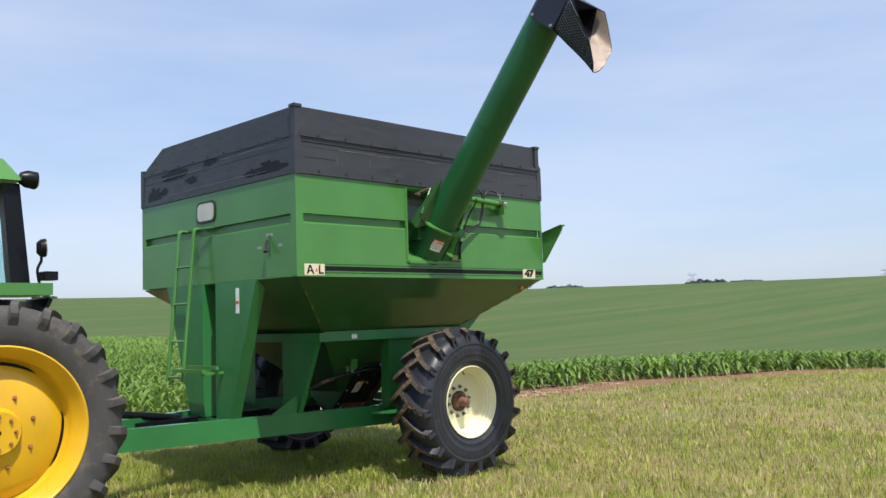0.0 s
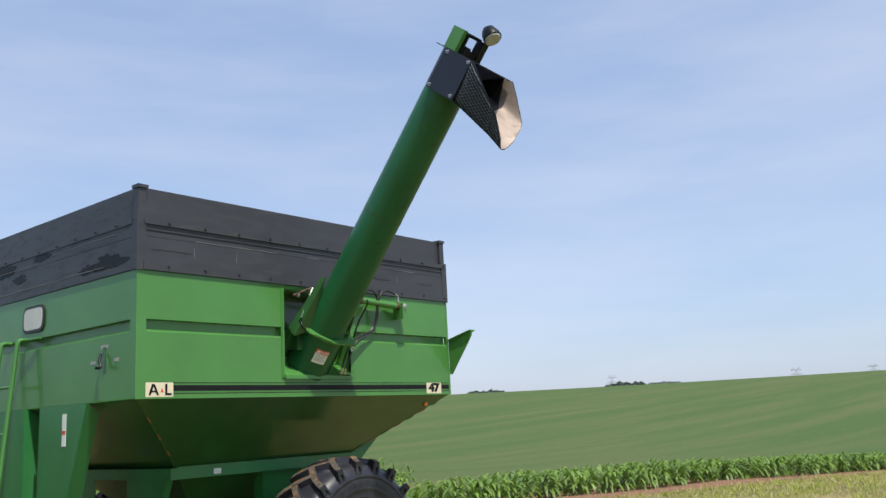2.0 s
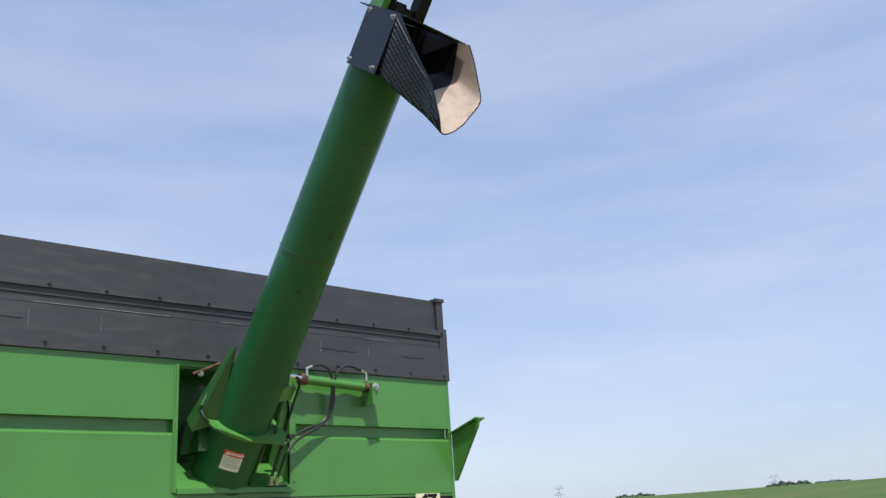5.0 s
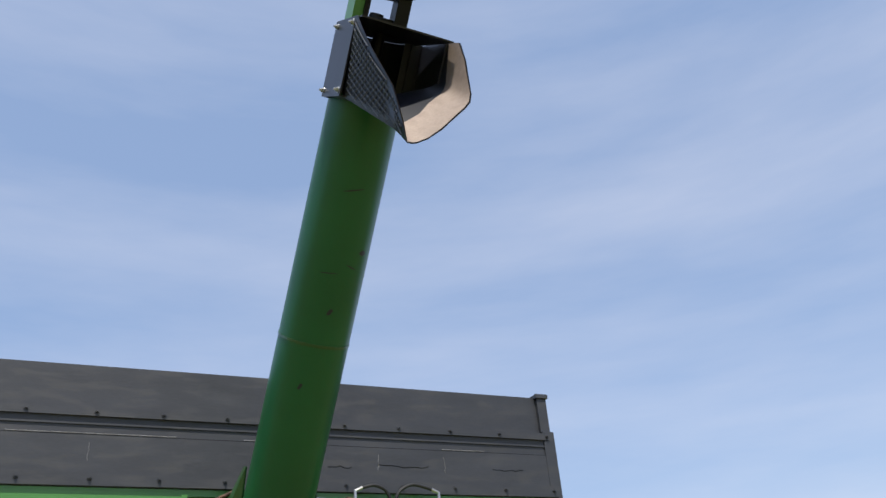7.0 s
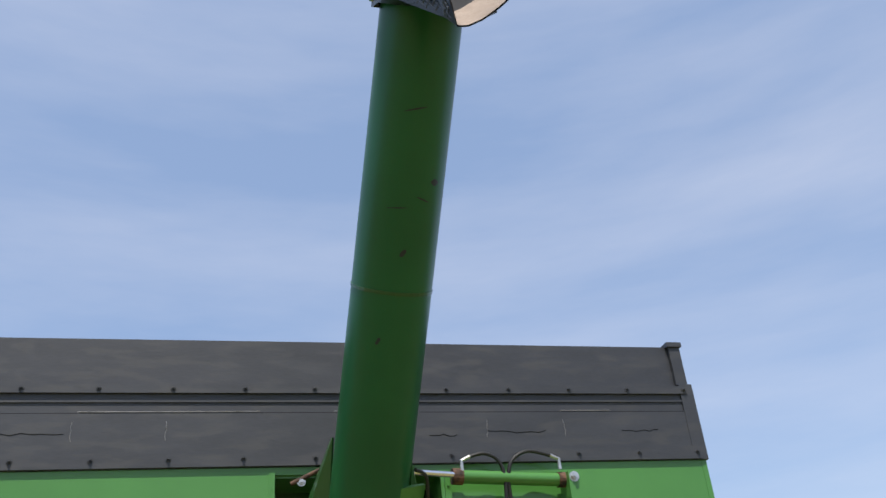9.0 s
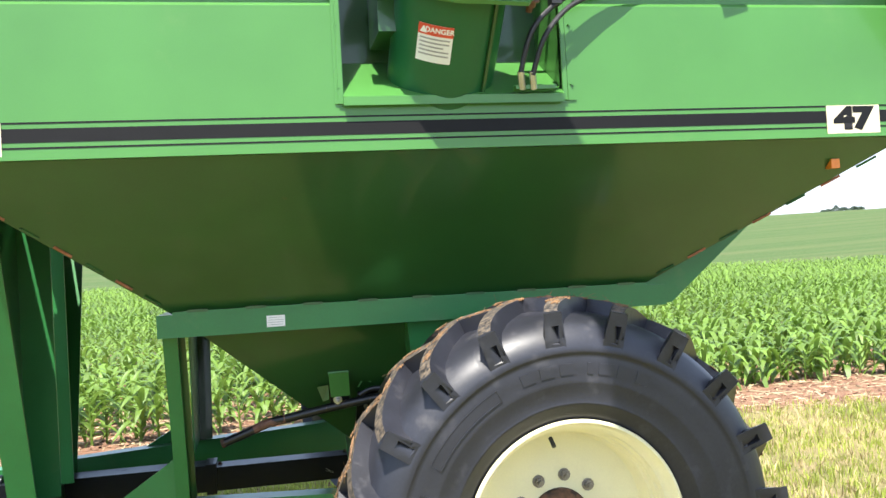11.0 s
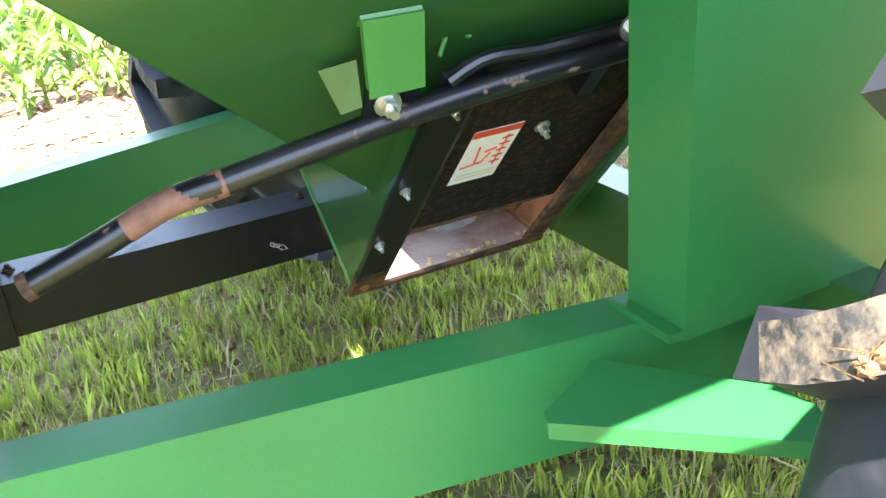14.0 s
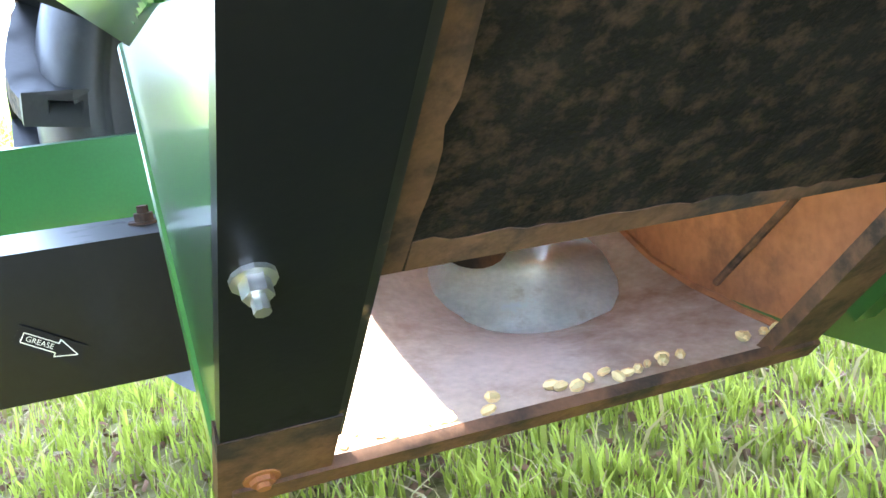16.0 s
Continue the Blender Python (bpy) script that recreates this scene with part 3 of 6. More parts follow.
for s in (1, -1):
    def ym(y):
        return y if s > 0 else W - y
    def foot_y(x, y):
        """The far beam spreads wider than the near one."""
        return beam_y(x) + y if s > 0 else far_beam_y(x) + 0.11 - y
    zl, zu = (0.575, 0.80) if s > 0 else (0.625, 0.850)
    loops = [[(x, foot_y(min(x, 2.0), dy), z) for dy, z in ((0, zl), (0.11, zl), (0.11, zu), (0, zu))] for x in (-1.35, 2.0, 3.3)]
    part("frame_beam", bevel(rings(loops), 0.008, 2), FRAME_GREEN, CART, "green boxed frame beam")
    # post with its foot gusset
    pa = [(0.752, ym(0.70), 1.592), (0.808, ym(0.70), 1.592), (0.808, ym(0.722), 1.592), (0.752, ym(0.722), 1.592)]
    pb = [(0.735, foot_y(0.85, 0), zu), (0.796, foot_y(0.85, 0), zu), (0.796, foot_y(0.85, 0.022), zu), (0.735, foot_y(0.85, 0.022), zu)]
    part("frame_post", solid(pa, pb, 0.006), FRAME_GREEN, CART, "green channel post")
    part("gusset", plate([(0.738, foot_y(0.85, 0.01), 1.01), (0.738, foot_y(0.85, 0.03), zu), (0.44, foot_y(0.44, 0.03), zu)], 0.010), FRAME_GREEN, CART)
    # The set-back flange gets its shade from the darkened paint.
    part("post_flange", solid([(0.756, ym(0.79), 1.592), (0.832, ym(0.79), 1.592), (0.832, ym(0.812), 1.592), (0.756, ym(0.812), 1.592)],
                              [(0.739, foot_y(0.85, 0.08), zu), (0.820, foot_y(0.85, 0.08), zu), (0.820, foot_y(0.85, 0.10), zu), (0.739, foot_y(0.85, 0.10), zu)], 0.003), GREEN_WORN_SHADE, CART)
    part("post_web", plate([(0.750, ym(0.71), 1.59), (0.750, ym(1.36), 1.59), (0.750, ym(1.36), zu + 0.01), (0.742, foot_y(0.85, 0.01), zu + 0.01)], 0.008), FRAME_GREEN, CART, "wide green web behind the post")
    # axle column, wide above and narrow at the foot
    ca = [(1.80, ym(0.70), 1.592), (2.55, ym(0.70), 1.592), (2.55, ym(0.84), 1.592), (1.80, ym(0.84), 1.592)]
    ya, yc = foot_y(2.0, -0.05), foot_y(2.0, 0.095)
    cb = [(1.87, ya, 0.79), (2.42, ya, 0.79), (2.42, yc, 0.79), (1.87, yc, 0.79)]
    part("axle_column", solid(ca, cb, 0.010), FRAME_GREEN, CART, "tapered green axle column")
    part("column_foot", solid([(1.84, ya, zu - 0.005), (2.46, ya, zu - 0.005), (2.46, yc + 0.02 * s, zu - 0.005), (1.84, yc + 0.02 * s, zu - 0.005)],
                              [(1.84, ya, zu + 0.012), (2.46, ya, zu + 0.012), (2.46, yc + 0.02 * s, zu + 0.012), (1.84, yc + 0.02 * s, zu + 0.012)]), FRAME_GREEN, CART)
    # spindle arm that runs out to the wheel
    foot = [(1.604, 0.812), (1.722, 0.872), (1.760, 0.90), (1.80, 0.84), (1.938, 0.664), (1.945, 0.60), (1.925, 0.535), (1.885, 0.525), (1.594, 0.785)]
    if s > 0:
        part("spindle_arm", solid([(x, ym(y), 0.722) for x, y in foot], [(x, ym(y), 0.752) for x, y in foot], 0.006), FRAME_GREEN, CART, "flat green steel step arm")
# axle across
part("axle", box(2.20, 2.30, 0.30, W - 0.30, 0.60, 0.80, 0.012), GREEN_WORN_SHADE, CART, "square green axle beam")
part("axle_lip", box(2.185, 2.24, 0.97, W - 0.97, 0.775, 0.806, 0.006), GREEN_WORN_SHADE, CART)
part("cross_member", box(2.60, 2.68, 0.96, W - 0.96, 0.745, 0.86, 0.008), GREEN_WORN_SHADE, CART)
part("cross_member", box(-0.06, 0.08, beam_y(0) + 0.11, W - beam_y(0) - 0.11, 0.60, 0.78, 0.008), GREEN_WORN_SHADE, CART)
# hitch tongue
part("tongue", solid([(-1.5, MID - 0.20, 0.58), (-1.2, MID - 0.24, 0.58), (-1.2, MID + 0.24, 0.58), (-1.5, MID + 0.20, 0.58)],
                     [(-1.5, MID - 0.20, 0.74), (-1.2, MID - 0.24, 0.74), (-1.2, MID + 0.24, 0.74), (-1.5, MID + 0.20, 0.74)], 0.01), FRAME_GREEN, CART)
part("clevis", box(-1.95, -1.5, MID - 0.07, MID + 0.07, 0.60, 0.70, 0.012), GREEN_WORN_SHADE, CART)
part("hitch_pin", cyl((-1.32, beam_y(-1.3) - 0.03, 0.66), (-1.32, beam_y(-1.3) - 0.12, 0.655), 0.022), STEEL, CART, "bright steel jack pin")
part("jack_plate", box(-1.29, -1.275, beam_y(-1.3) - 0.05, beam_y(-1.3) + 0.02, 0.52, 0.82, 0.003), RUST, CART)

# front legs: tapered channels
for s in (1, -1):
    def yl(y):
        return y if s > 0 else W - y
    pts = [(-0.02, yl(0.69), 2.275), (-0.02, yl(1.50), 2.275), (-0.02, yl(1.51), 0.79), (-0.02, yl(1.22), 0.79)]
    part("front_leg", plate(pts, 0.012, 0.002), FRAME_GREEN, CART, "tapered green front leg")
    part("leg_flange", plate([(-0.02, yl(1.50), 2.275), (0.14, yl(1.50), 2.275), (0.14, yl(1.50), 0.79), (-0.02, yl(1.50), 0.79)], 0.012), FRAME_GREEN, CART)
    part("leg_flange", plate([(-0.02, yl(0.69), 2.275), (0.10, yl(0.72), 2.19), (0.10, yl(1.22), 0.79), (-0.02, yl(1.22), 0.79)], 0.012), FRAME_GREEN, CART)
# driveline guard: long square black tube
part("driveline_guard", box(0.86, 1.64, 1.85, 1.995, 0.655, 0.785, 0.008), BLACK_PAINT, CART, "square black driveline guard tube")
part("driveline_guard", box(-1.75, 0.84, 1.84, 2.005, 0.655, 0.80, 0.008), BLACK_PAINT, CART)
part("pto_shaft", cyl((-0.25, 1.92, 0.80), (-1.95, 1.84, 1.06), 0.040, seg=16), BLACK_PAINT, CART, "black driveline shaft", smooth=True)
# wear on the boards: bare scratches, old cracks, a glossy peeled patch
rnd = random.Random(21)
for xa, xb, z in ((0.55, 1.42, 3.588), (1.80, 1.98, 3.588), (2.62, 2.95, 3.470), (0.12, 0.50, 3.478), (3.05, 3.35, 3.588), (3.40, 3.62, 3.470), (2.30, 2.45, 3.455)):
    line = [(xa + (xb - xa) * k / 8, -0.0115, z + rnd.uniform(-0.007, 0.007) * (z < 3.5)) for k in range(9)]
    part("scratch", pipe(line, 0.0022, 4), CHIP if z > 3.5 else GLOSS_PATCH, CART, "thin scratch in the black paint")
for x in (0.53, 0.97, 2.62, 3.06):
    line = [(x + rnd.uniform(-0.006, 0.006), -0.0115, 3.44 + 0.014 * k) for k in range(8)]
    part("scratch", pipe(line, 0.0014, 4), CHIP, CART)
for y0, z0, w_, h_ in ((0.42, 3.42, 0.30, 0.085), (0.78, 3.40, 0.16, 0.055), (1.62, 3.655, 0.20, 0.05), (2.05, 3.50, 0.16, 0.05), (2.45, 3.62, 0.34, 0.07), (2.95, 3.42, 0.22, 0.11), (2.70, 3.44, 0.12, 0.05)):
    ring = []
    for k in range(30):
        t = 2 * math.pi * k / 30
        q = rnd.uniform(0.55, 1.1)
        ring.append((-0.0056, y0 + w_ * math.cos(t) * q, z0 + h_ * math.sin(t) * q))
    part("peeled_patch", plate(ring, 0.0024), GLOSS_PATCH, CART, "dark peeled patch in the black paint")
for xa, xb, z in ((0.3, 1.4, 3.64), (1.7, 2.9, 3.60), (0.5, 2.6, 3.39)):
    part("scratch", pipe([(-0.0122, xa + (xb - xa) * k / 10, z + rnd.uniform(-0.004, 0.004)) for k in range(11)], 0.002, 4), CHIP, CART)


# ---- wheels of the cart ----
def tread_bar(cx, cy, cz, s, side_, base, R, half, lug_h, width, twist, drop):
    """One tread bar: from the middle of the tread over the shoulder."""
    path = []
    for q in range(11):
        f = q / 10
        if f <= 0.70:
            y = -0.02 + (half + 0.02) * (f / 0.70) ** 0.95
            bend = min(max(y, 0) / half, 1.0)
            path.append((y, R - 0.05 * bend ** 4, base + s * twist * (bend - 0.22 * bend ** 3) * half / R, 1.0))
        else:
            g = (f - 0.70) / 0.30
            path.append((half + 0.010 * math.sin(g * math.pi), R - 0.05 - drop * g, base + s * twist * 0.78 * half / R, 1.0 - 0.55 * g))
    bm = bmesh.new()

    def ring(i, lo, hi, flare):
        y, r, ang, hh = path[i]
        ox, orr = (0.0, lug_h * hh) if i < 8 else (lug_h * 0.75 * hh, lug_h * 0.30 * hh)
        out = []
        for da, dr, dy in ((lo - flare, -0.03, 0.0), (lo, orr, ox), (hi, orr, ox), (hi + flare, -0.03, 0.0)):
            t = ang + da / R
            out.append((cx + (r + dr) * math.cos(t), cy + side_ * (y + dy), cz + (r + dr) * math.sin(t)))
        return out

    w = width * 0.42
    return rings([ring(i, -w, w, width * 0.22) for i in range(11)], bm=bm)


def cart_lug(cx, cy, cz, side_, turn):
    """One lug of the cart's tyre: a bar from past the tread's middle, slanting to the shoulder, and a block down the shoulder
    with a wedge-shaped pocket. turn: the angle of its shoulder end. Also gives the line along its top."""
    def at(y, r, a):
        return Vector((cx + r * math.cos(a), cy + side_ * y, cz + r * math.sin(a)))

    line = []
    for q in range(8):
        f = q / 7
        y = -0.055 + 0.315 * f
        line.append((y, 0.842 - 0.038 * max(y / 0.26, 0) ** 3, turn - 0.275 * (1 - f) ** 1.25, 0.060 - 0.010 * f))
    loops = []
    for i, (y, r, a, w) in enumerate(line):
        y2, r2, a2, _ = line[min(i + 1, 7)]
        y1, r1, a1, _ = line[max(i - 1, 0)]
        dy, da = y2 - y1, (a2 - a1) * 0.84
        n = math.hypot(dy, da)
        ny, na = -da / n, dy / n
        low = 0.745 - 0.02 * (i > 4) - 0.02 * (i > 5)

        def across(k, rr):
            return at(y + ny * k, rr, a + na * k / 0.84)

        loops.append([across(-w / 2 - 0.016, low), across(-w / 2, r), across(w / 2, r), across(w / 2 + 0.022, low)])
    h = 0.033 / 0.80
    h2 = 0.041 / 0.66
    loops.append([at(0.264, 0.650, turn - h2), at(0.279, 0.800, turn - h), at(0.279, 0.800, turn + h), at(0.264, 0.650, turn + h2)])
    bm = bmesh.new()
    vs = [[bm.verts.new(p) for p in loop] for loop in loops]
    for a, b in zip(vs, vs[1:]):
        for i in range(4):
            f = bm.faces.new((a[i], a[(i + 1) % 4], b[(i + 1) % 4], b[i]))
            f.material_index = 1 if i == 1 and b is not vs[-1] else 0
    bm.faces.new(vs[0][::-1]).material_index = 1
    # pocket: steep on its leading side, its floor running out on the other
    o = vs[-1]
    hole = [bm.verts.new(at(*p)) for p in ((0.2680, 0.685, turn - 0.022), (0.2745, 0.752, turn - 0.024), (0.2745, 0.752, turn + 0.016), (0.2680, 0.690, turn + 0.026))]
    deep = [bm.verts.new(at(*p)) for p in ((0.2640, 0.690, turn - 0.018), (0.2450, 0.748, turn - 0.020))]
    for i in range(4):
        bm.faces.new((o[i], o[(i + 1) % 4], hole[(i + 1) % 4], hole[i]))
    bm.faces.new((hole[0], hole[1], deep[1], deep[0]))
    bm.faces.new((hole[1], hole[2], deep[1]))
    bm.faces.new((deep[0], deep[1], hole[2], hole[3]))
    bm.faces.new((hole[3], hole[0], deep[0]))
    sharp = [e for e in bm.edges if len(e.link_faces) == 2 and e.calc_face_angle(0) > 0.55 and not any(v in hole or v in deep for v in e.verts)]
    bmesh.ops.bevel(bm, geom=sharp, offset=0.005, segments=2, affect="EDGES", profile=0.5)
    return bm, [(p[1] + p[2]) / 2 for p in loops[:8]]


def mud_cake(tops, rnd, cx, cz, bm, cakes):
    """Cakes of dried mud with a lumpy, ragged outline on the top of a lug, with straw ends sticking out."""
    for c in range(cakes):
        f = rnd.choice((0.25, 0.5, 1.0, 1.6, 2.4, 3.4, 4.6)) + rnd.uniform(-0.2, 0.5)
        i = int(f)
        p = tops[i].lerp(tops[i + 1], f - i)
        d = (tops[i + 1] - tops[i]).normalized()
        up = Vector((p.x - cx, 0, p.z - cz)).normalized()
        v = d.cross(up).normalized()
        p = p + v * rnd.uniform(-0.022, 0.022)
        a, b = rnd.uniform(0.010, 0.040), rnd.uniform(0.007, 0.021)
        tall = rnd.uniform(0.002, 0.006)
        edge = [rnd.uniform(0.5, 1.3) for _ in range(14)]
        loops = []
        for q, hh in ((1.0, -0.004), (0.92, 0.35), (0.66, 0.85), (0.34, 1.0), (0.05, 0.9)):
            ring = []
            for k in range(14):
                t = 2 * math.pi * k / 14
                w = edge[k] * q * rnd.uniform(0.9, 1.1)
                ring.append(p + d * a * w * math.cos(t) + v * b * w * math.sin(t) + up * (hh if hh < 0 else tall * hh * rnd.uniform(0.6, 1.25)))
            loops.append(ring)
        rings(loops, bm=bm)
        for k in range(rnd.choice((0, 0, 0, 1, 1, 2))):
            q = p + d * a * rnd.uniform(-1, 1) + v * b * rnd.uniform(-1, 1) + up * tall * 0.4
            w = (d * rnd.uniform(-1, 1) + v * rnd.uniform(-1, 1) + up * rnd.uniform(-0.1, 0.5)).normalized()
            pipe([q, q + w * rnd.uniform(0.01, 0.025), q + w * rnd.uniform(0.03, 0.05) - up * 0.004], 0.0007, 3, bm)
        for k in range(2):
            q = p + d * a * rnd.uniform(-1.8, 1.8) + v * b * rnd.uniform(-1.6, 1.6) - up * 0.001
            r_ = rnd.uniform(0.0012, 0.003)
            pipe([q - d * r_, q - d * r_ * 0.3 + up * r_ * 0.5, q + d * r_ * 0.6 + up * r_ * 0.4, q + d * r_], [r_ * 0.5, r_, r_ * 0.8, r_ * 0.3], 5, bm)
    return bm


def cart_wheel(cx, cy_out, cz, s):
    """s: 1 where the outer face looks towards -y, -1 towards +y. cy_out: the rim's outer lip."""
    cy = cy_out + s * 0.225
    wheel = part("wheel", cyl((cx, cy + s * 0.03, cz), (cx, cy + s * 0.25, cz), 0.16, seg=32), GREEN_WORN_SHADE, CART, "lugged farm tyre on a cream rim")
    prof = [(-0.215, 0.395), (-0.222, 0.415), (-0.236, 0.43), (-0.249, 0.463), (-0.2535, 0.467), (-0.2535, 0.473), (-0.252, 0.477), (-0.262, 0.525), (-0.266, 0.540), (-0.268, 0.548), (-0.2665, 0.556),
            (-0.270, 0.59), (-0.268, 0.632), (-0.266, 0.645), (-0.270, 0.649), (-0.272, 0.656), (-0.268, 0.675), (-0.254, 0.705), (-0.228, 0.740), (-0.185, 0.767), (-0.115, 0.782), (-0.05, 0.788), (0, 0.790)]
    full = prof + [(-a, r) for a, r in prof[-2::-1]]
    part("tyre", lathe(full, cx, cy, cz, 128), RUBBER, wheel, "black farm tyre", smooth="all")
    rnd = random.Random(5)
    mud = bmesh.new()
    for side_, first in ((-s, 5.0), (s, 13.5)):
        for k in range(20):
            bm, tops = cart_lug(cx, cy, cz, side_, radians(first + 18 * k))
            lug = part("tread_lug", bm, RUBBER, wheel, smooth=True)
            lug.data.materials.append(TREAD)
            mud_cake(tops, rnd, cx, cz, mud, rnd.randint(4, 9) if s > 0 else 1)
    tagged(part("mud", mud, MUD, wheel, "dried tan mud caked on the tread", smooth=True), kind="stuff")
    # raised marks of the sidewall, unreadable
    def mark(a0, a1, r0, r1):
        n = max(int(abs(a1 - a0) / 2), 2)
        y = cy - s * 0.2715
        loop = [(cx + r * math.cos(radians(a)), y, cz + r * math.sin(radians(a))) for r, aa in ((r0, 1), (r1, -1)) for a in (np.linspace(a0, a1, n + 1) if aa > 0 else np.linspace(a1, a0, n + 1))]
        return solid(loop, [(x, y + s * 0.012, z) for x, _, z in loop], 0)

    for a0 in (62, 242):
        for k, wd in enumerate((5, 5, 5, 2, 5, 5, 5)):
            part("raised_mark", mark(a0 + 7 * k, a0 + 7 * k + wd, 0.575, 0.615), RUBBER, wheel)
    for a0, a1 in ((118, 150), (160, 196), (300, 330)):
        for r0, r1, e0, e1 in ((0.567, 0.570, a0, a1), (0.608, 0.611, a0, a1), (0.567, 0.611, a0 - 0.3, a0), (0.567, 0.611, a1, a1 + 0.3)):
            part("raised_line", mark(e0, e1, r0, r1), RUBBER, wheel)
    # rim: lip, well with its steps, dish
    o = -s * 0.225
    rim = [(o - s * 0.004, 0.410), (o - s * 0.014, 0.406), (o - s * 0.014, 0.398), (o, 0.392), (o + s * 0.030, 0.389), (o + s * 0.042, 0.380), (o + s * 0.050, 0.368), (o + s * 0.085, 0.366),
           (o + s * 0.092, 0.356), (o + s * 0.125, 0.354), (o + s * 0.132, 0.342), (o + s * 0.185, 0.338), (o + s * 0.205, 0.326), (o + s * 0.215, 0.30), (o + s * 0.212, 0.23), (o + s * 0.205, 0.10)]
    part("rim", lathe([(y, r) for y, r in rim], cx, cy, cz, 96), CREAM, wheel, "cream painted steel rim", smooth=True)
    yd = cy + o + s * 0.205
    part("rim_back", lathe([(-o + s * 0.01, 0.41), (0.04 * s, 0.38), (-0.0 * s, 0.34), (0.02 * s, 0.16)], cx, cy, cz, 64), CREAM, wheel, smooth=True)
    part("hub", pipe([(cx, yd + s * 0.02, cz), (cx, yd - s * 0.02, cz), (cx, yd - s * 0.045, cz), (cx, yd - s * 0.05, cz)], [0.120, 0.118, 0.095, 0.06], 40), RUST_DARK, wheel, "rusty brown wheel hub", smooth=True)
    part("hub_cap", pipe([(cx, yd - s * 0.01, cz), (cx, yd - s * 0.06, cz), (cx, yd - s * 0.135, cz), (cx, yd - s * 0.150, cz)], [0.055, 0.052, 0.048, 0.028], 24), HUB_RUST, wheel, smooth=True)
    for k in range(10):
        a = radians(9 + 36 * k)
        x, z = cx + 0.1675 * math.cos(a), cz + 0.1675 * math.sin(a)
        part("wheel_nut", bolt((x, yd + s * 0.004, z), (0, -s, 0), 0.016, 0.022), NUT, wheel)
    a = radians(101)
    part("valve_stem", cyl((cx + 0.345 * math.cos(a), yd - s * 0.14, cz + 0.345 * math.sin(a)), (cx + 0.315 * math.cos(a), yd - s * 0.165, cz + 0.315 * math.sin(a)), 0.008), HOSE, wheel)
    return wheel


cart_wheel(2.235, -0.200, 0.85, 1)
cart_wheel(2.235, W + 0.200, 0.85, -1)

# ---- auger ----
A0, AD = Vector((1.905, 0.0, 2.747)), Vector((0.072, -1.0, 1.289)).normalized()
AU = Vector((1, 0, 0))
AU = (AU - AD * AU.dot(AD)).normalized()
AN = AD.cross(AU)
if AN.z > 0:
    AN = -AN


def aug(s, n=0.0, u=0.0):
    """A point beside the auger: s along it, n towards its mouth, u across."""
    return A0 + AD * s + AN * n + AU * u


part("auger_tube", cyl(aug(0.14), aug(2.69), 0.186, seg=48, caps=False), TUBE_GREEN, CART, "long green auger tube", smooth=True)
# Back half and shaft are coloured black for the shade inside the mouth.
half_shell = [[aug(s_, -0.186 * math.cos(t), 0.186 * math.sin(t)) for t in (math.pi * (k / 16 - 0.5) for k in range(17))] for s_ in (2.69, 3.03)]
part("tube_end_shade", rings(half_shell, close=False), HOOD, CART, "back half of the open auger end, coloured black for its shade", smooth="all")
part("auger_shaft", cyl(aug(2.3), aug(3.03), 0.032, seg=14), BLACK_PAINT, CART)
part("auger_boot", cyl(aug(-0.30), aug(0.17), 0.206, seg=48), TUBE_GREEN, CART, "lower auger housing", smooth=True)
part("hinge_flange", cyl(aug(0.155), aug(0.18), 0.235, seg=40), GREEN, CART)
part("tube_band", cyl(aug(1.42), aug(1.435), 0.189, seg=40), GREEN_WORN_SHADE, CART)
# collar and hood
col = part("hood_collar", plate([aug(2.66, -0.02, -0.219), aug(2.66, 0.325, -0.219), aug(3.04, 0.325, -0.219), aug(3.04, -0.02, -0.219)], 0.008), HOOD, CART, "black steel auger hood")
part("collar_side", plate([aug(2.66, -0.02, 0.249), aug(2.66, 0.325, 0.249), aug(3.04, 0.325, 0.249), aug(3.04, -0.02, 0.249)], 0.008), HOOD, col)
part("collar_bottom", plate([aug(2.664, 0.13, -0.215), aug(2.664, 0.325, -0.215), aug(2.664, 0.325, 0.245), aug(2.664, 0.13, 0.245)], 0.008), HOOD, col)
for ua, ub in ((-0.215, -0.15), (0.15, 0.245)):
    part("collar_back", plate([aug(2.66, -0.02, ua), aug(2.66, -0.02, ub), aug(3.04, -0.02, ub), aug(3.04, -0.02, ua)], 0.006), HOOD, col)


HU0, HU1, HTOP = -0.218, 0.252, 3.04


def hood_low(n):
    return 2.67 - 0.17 * max(n - 0.30, 0) / 0.63


def hood_corner(n):
    """Where the slanting side plate meets the trough: it runs inwards along the spout."""
    f = min(max((n - 0.30) / 0.42, 0.0), 1.0)
    return HU0 + 0.02 + 0.155 * f


def hood_mouth(s_):
    return float(np.interp(s_, [2.50, 2.58, 2.73, 3.04], [0.905, 0.875, 0.765, 0.41]))


def hood_point(side_, f, n, h, grow=0.0):
    s_ = hood_low(n) - grow + h * (HTOP - hood_low(n) + grow)
    if side_:
        u_ = HU0 - grow + (hood_corner(n) - HU0) * (1 - h) ** 0.9
    else:
        u_ = hood_corner(n) + (HU1 + grow - hood_corner(n)) * f + 0.04 * f * min(max((n - 0.30) / 0.2, 0.0), 1.0) * h
    return aug(s_, n, u_)


def throat_end(side_, f):
    """The share of the spout's length at which the dark throat ends and the pale liner begins: early on the far upright
    side, late on the bottom.
    """
    return 0.80 if side_ else float(np.interp(f, [0.0, 0.5, 0.9, 1.0], [0.62, 0.55, 0.34, 0.24]))


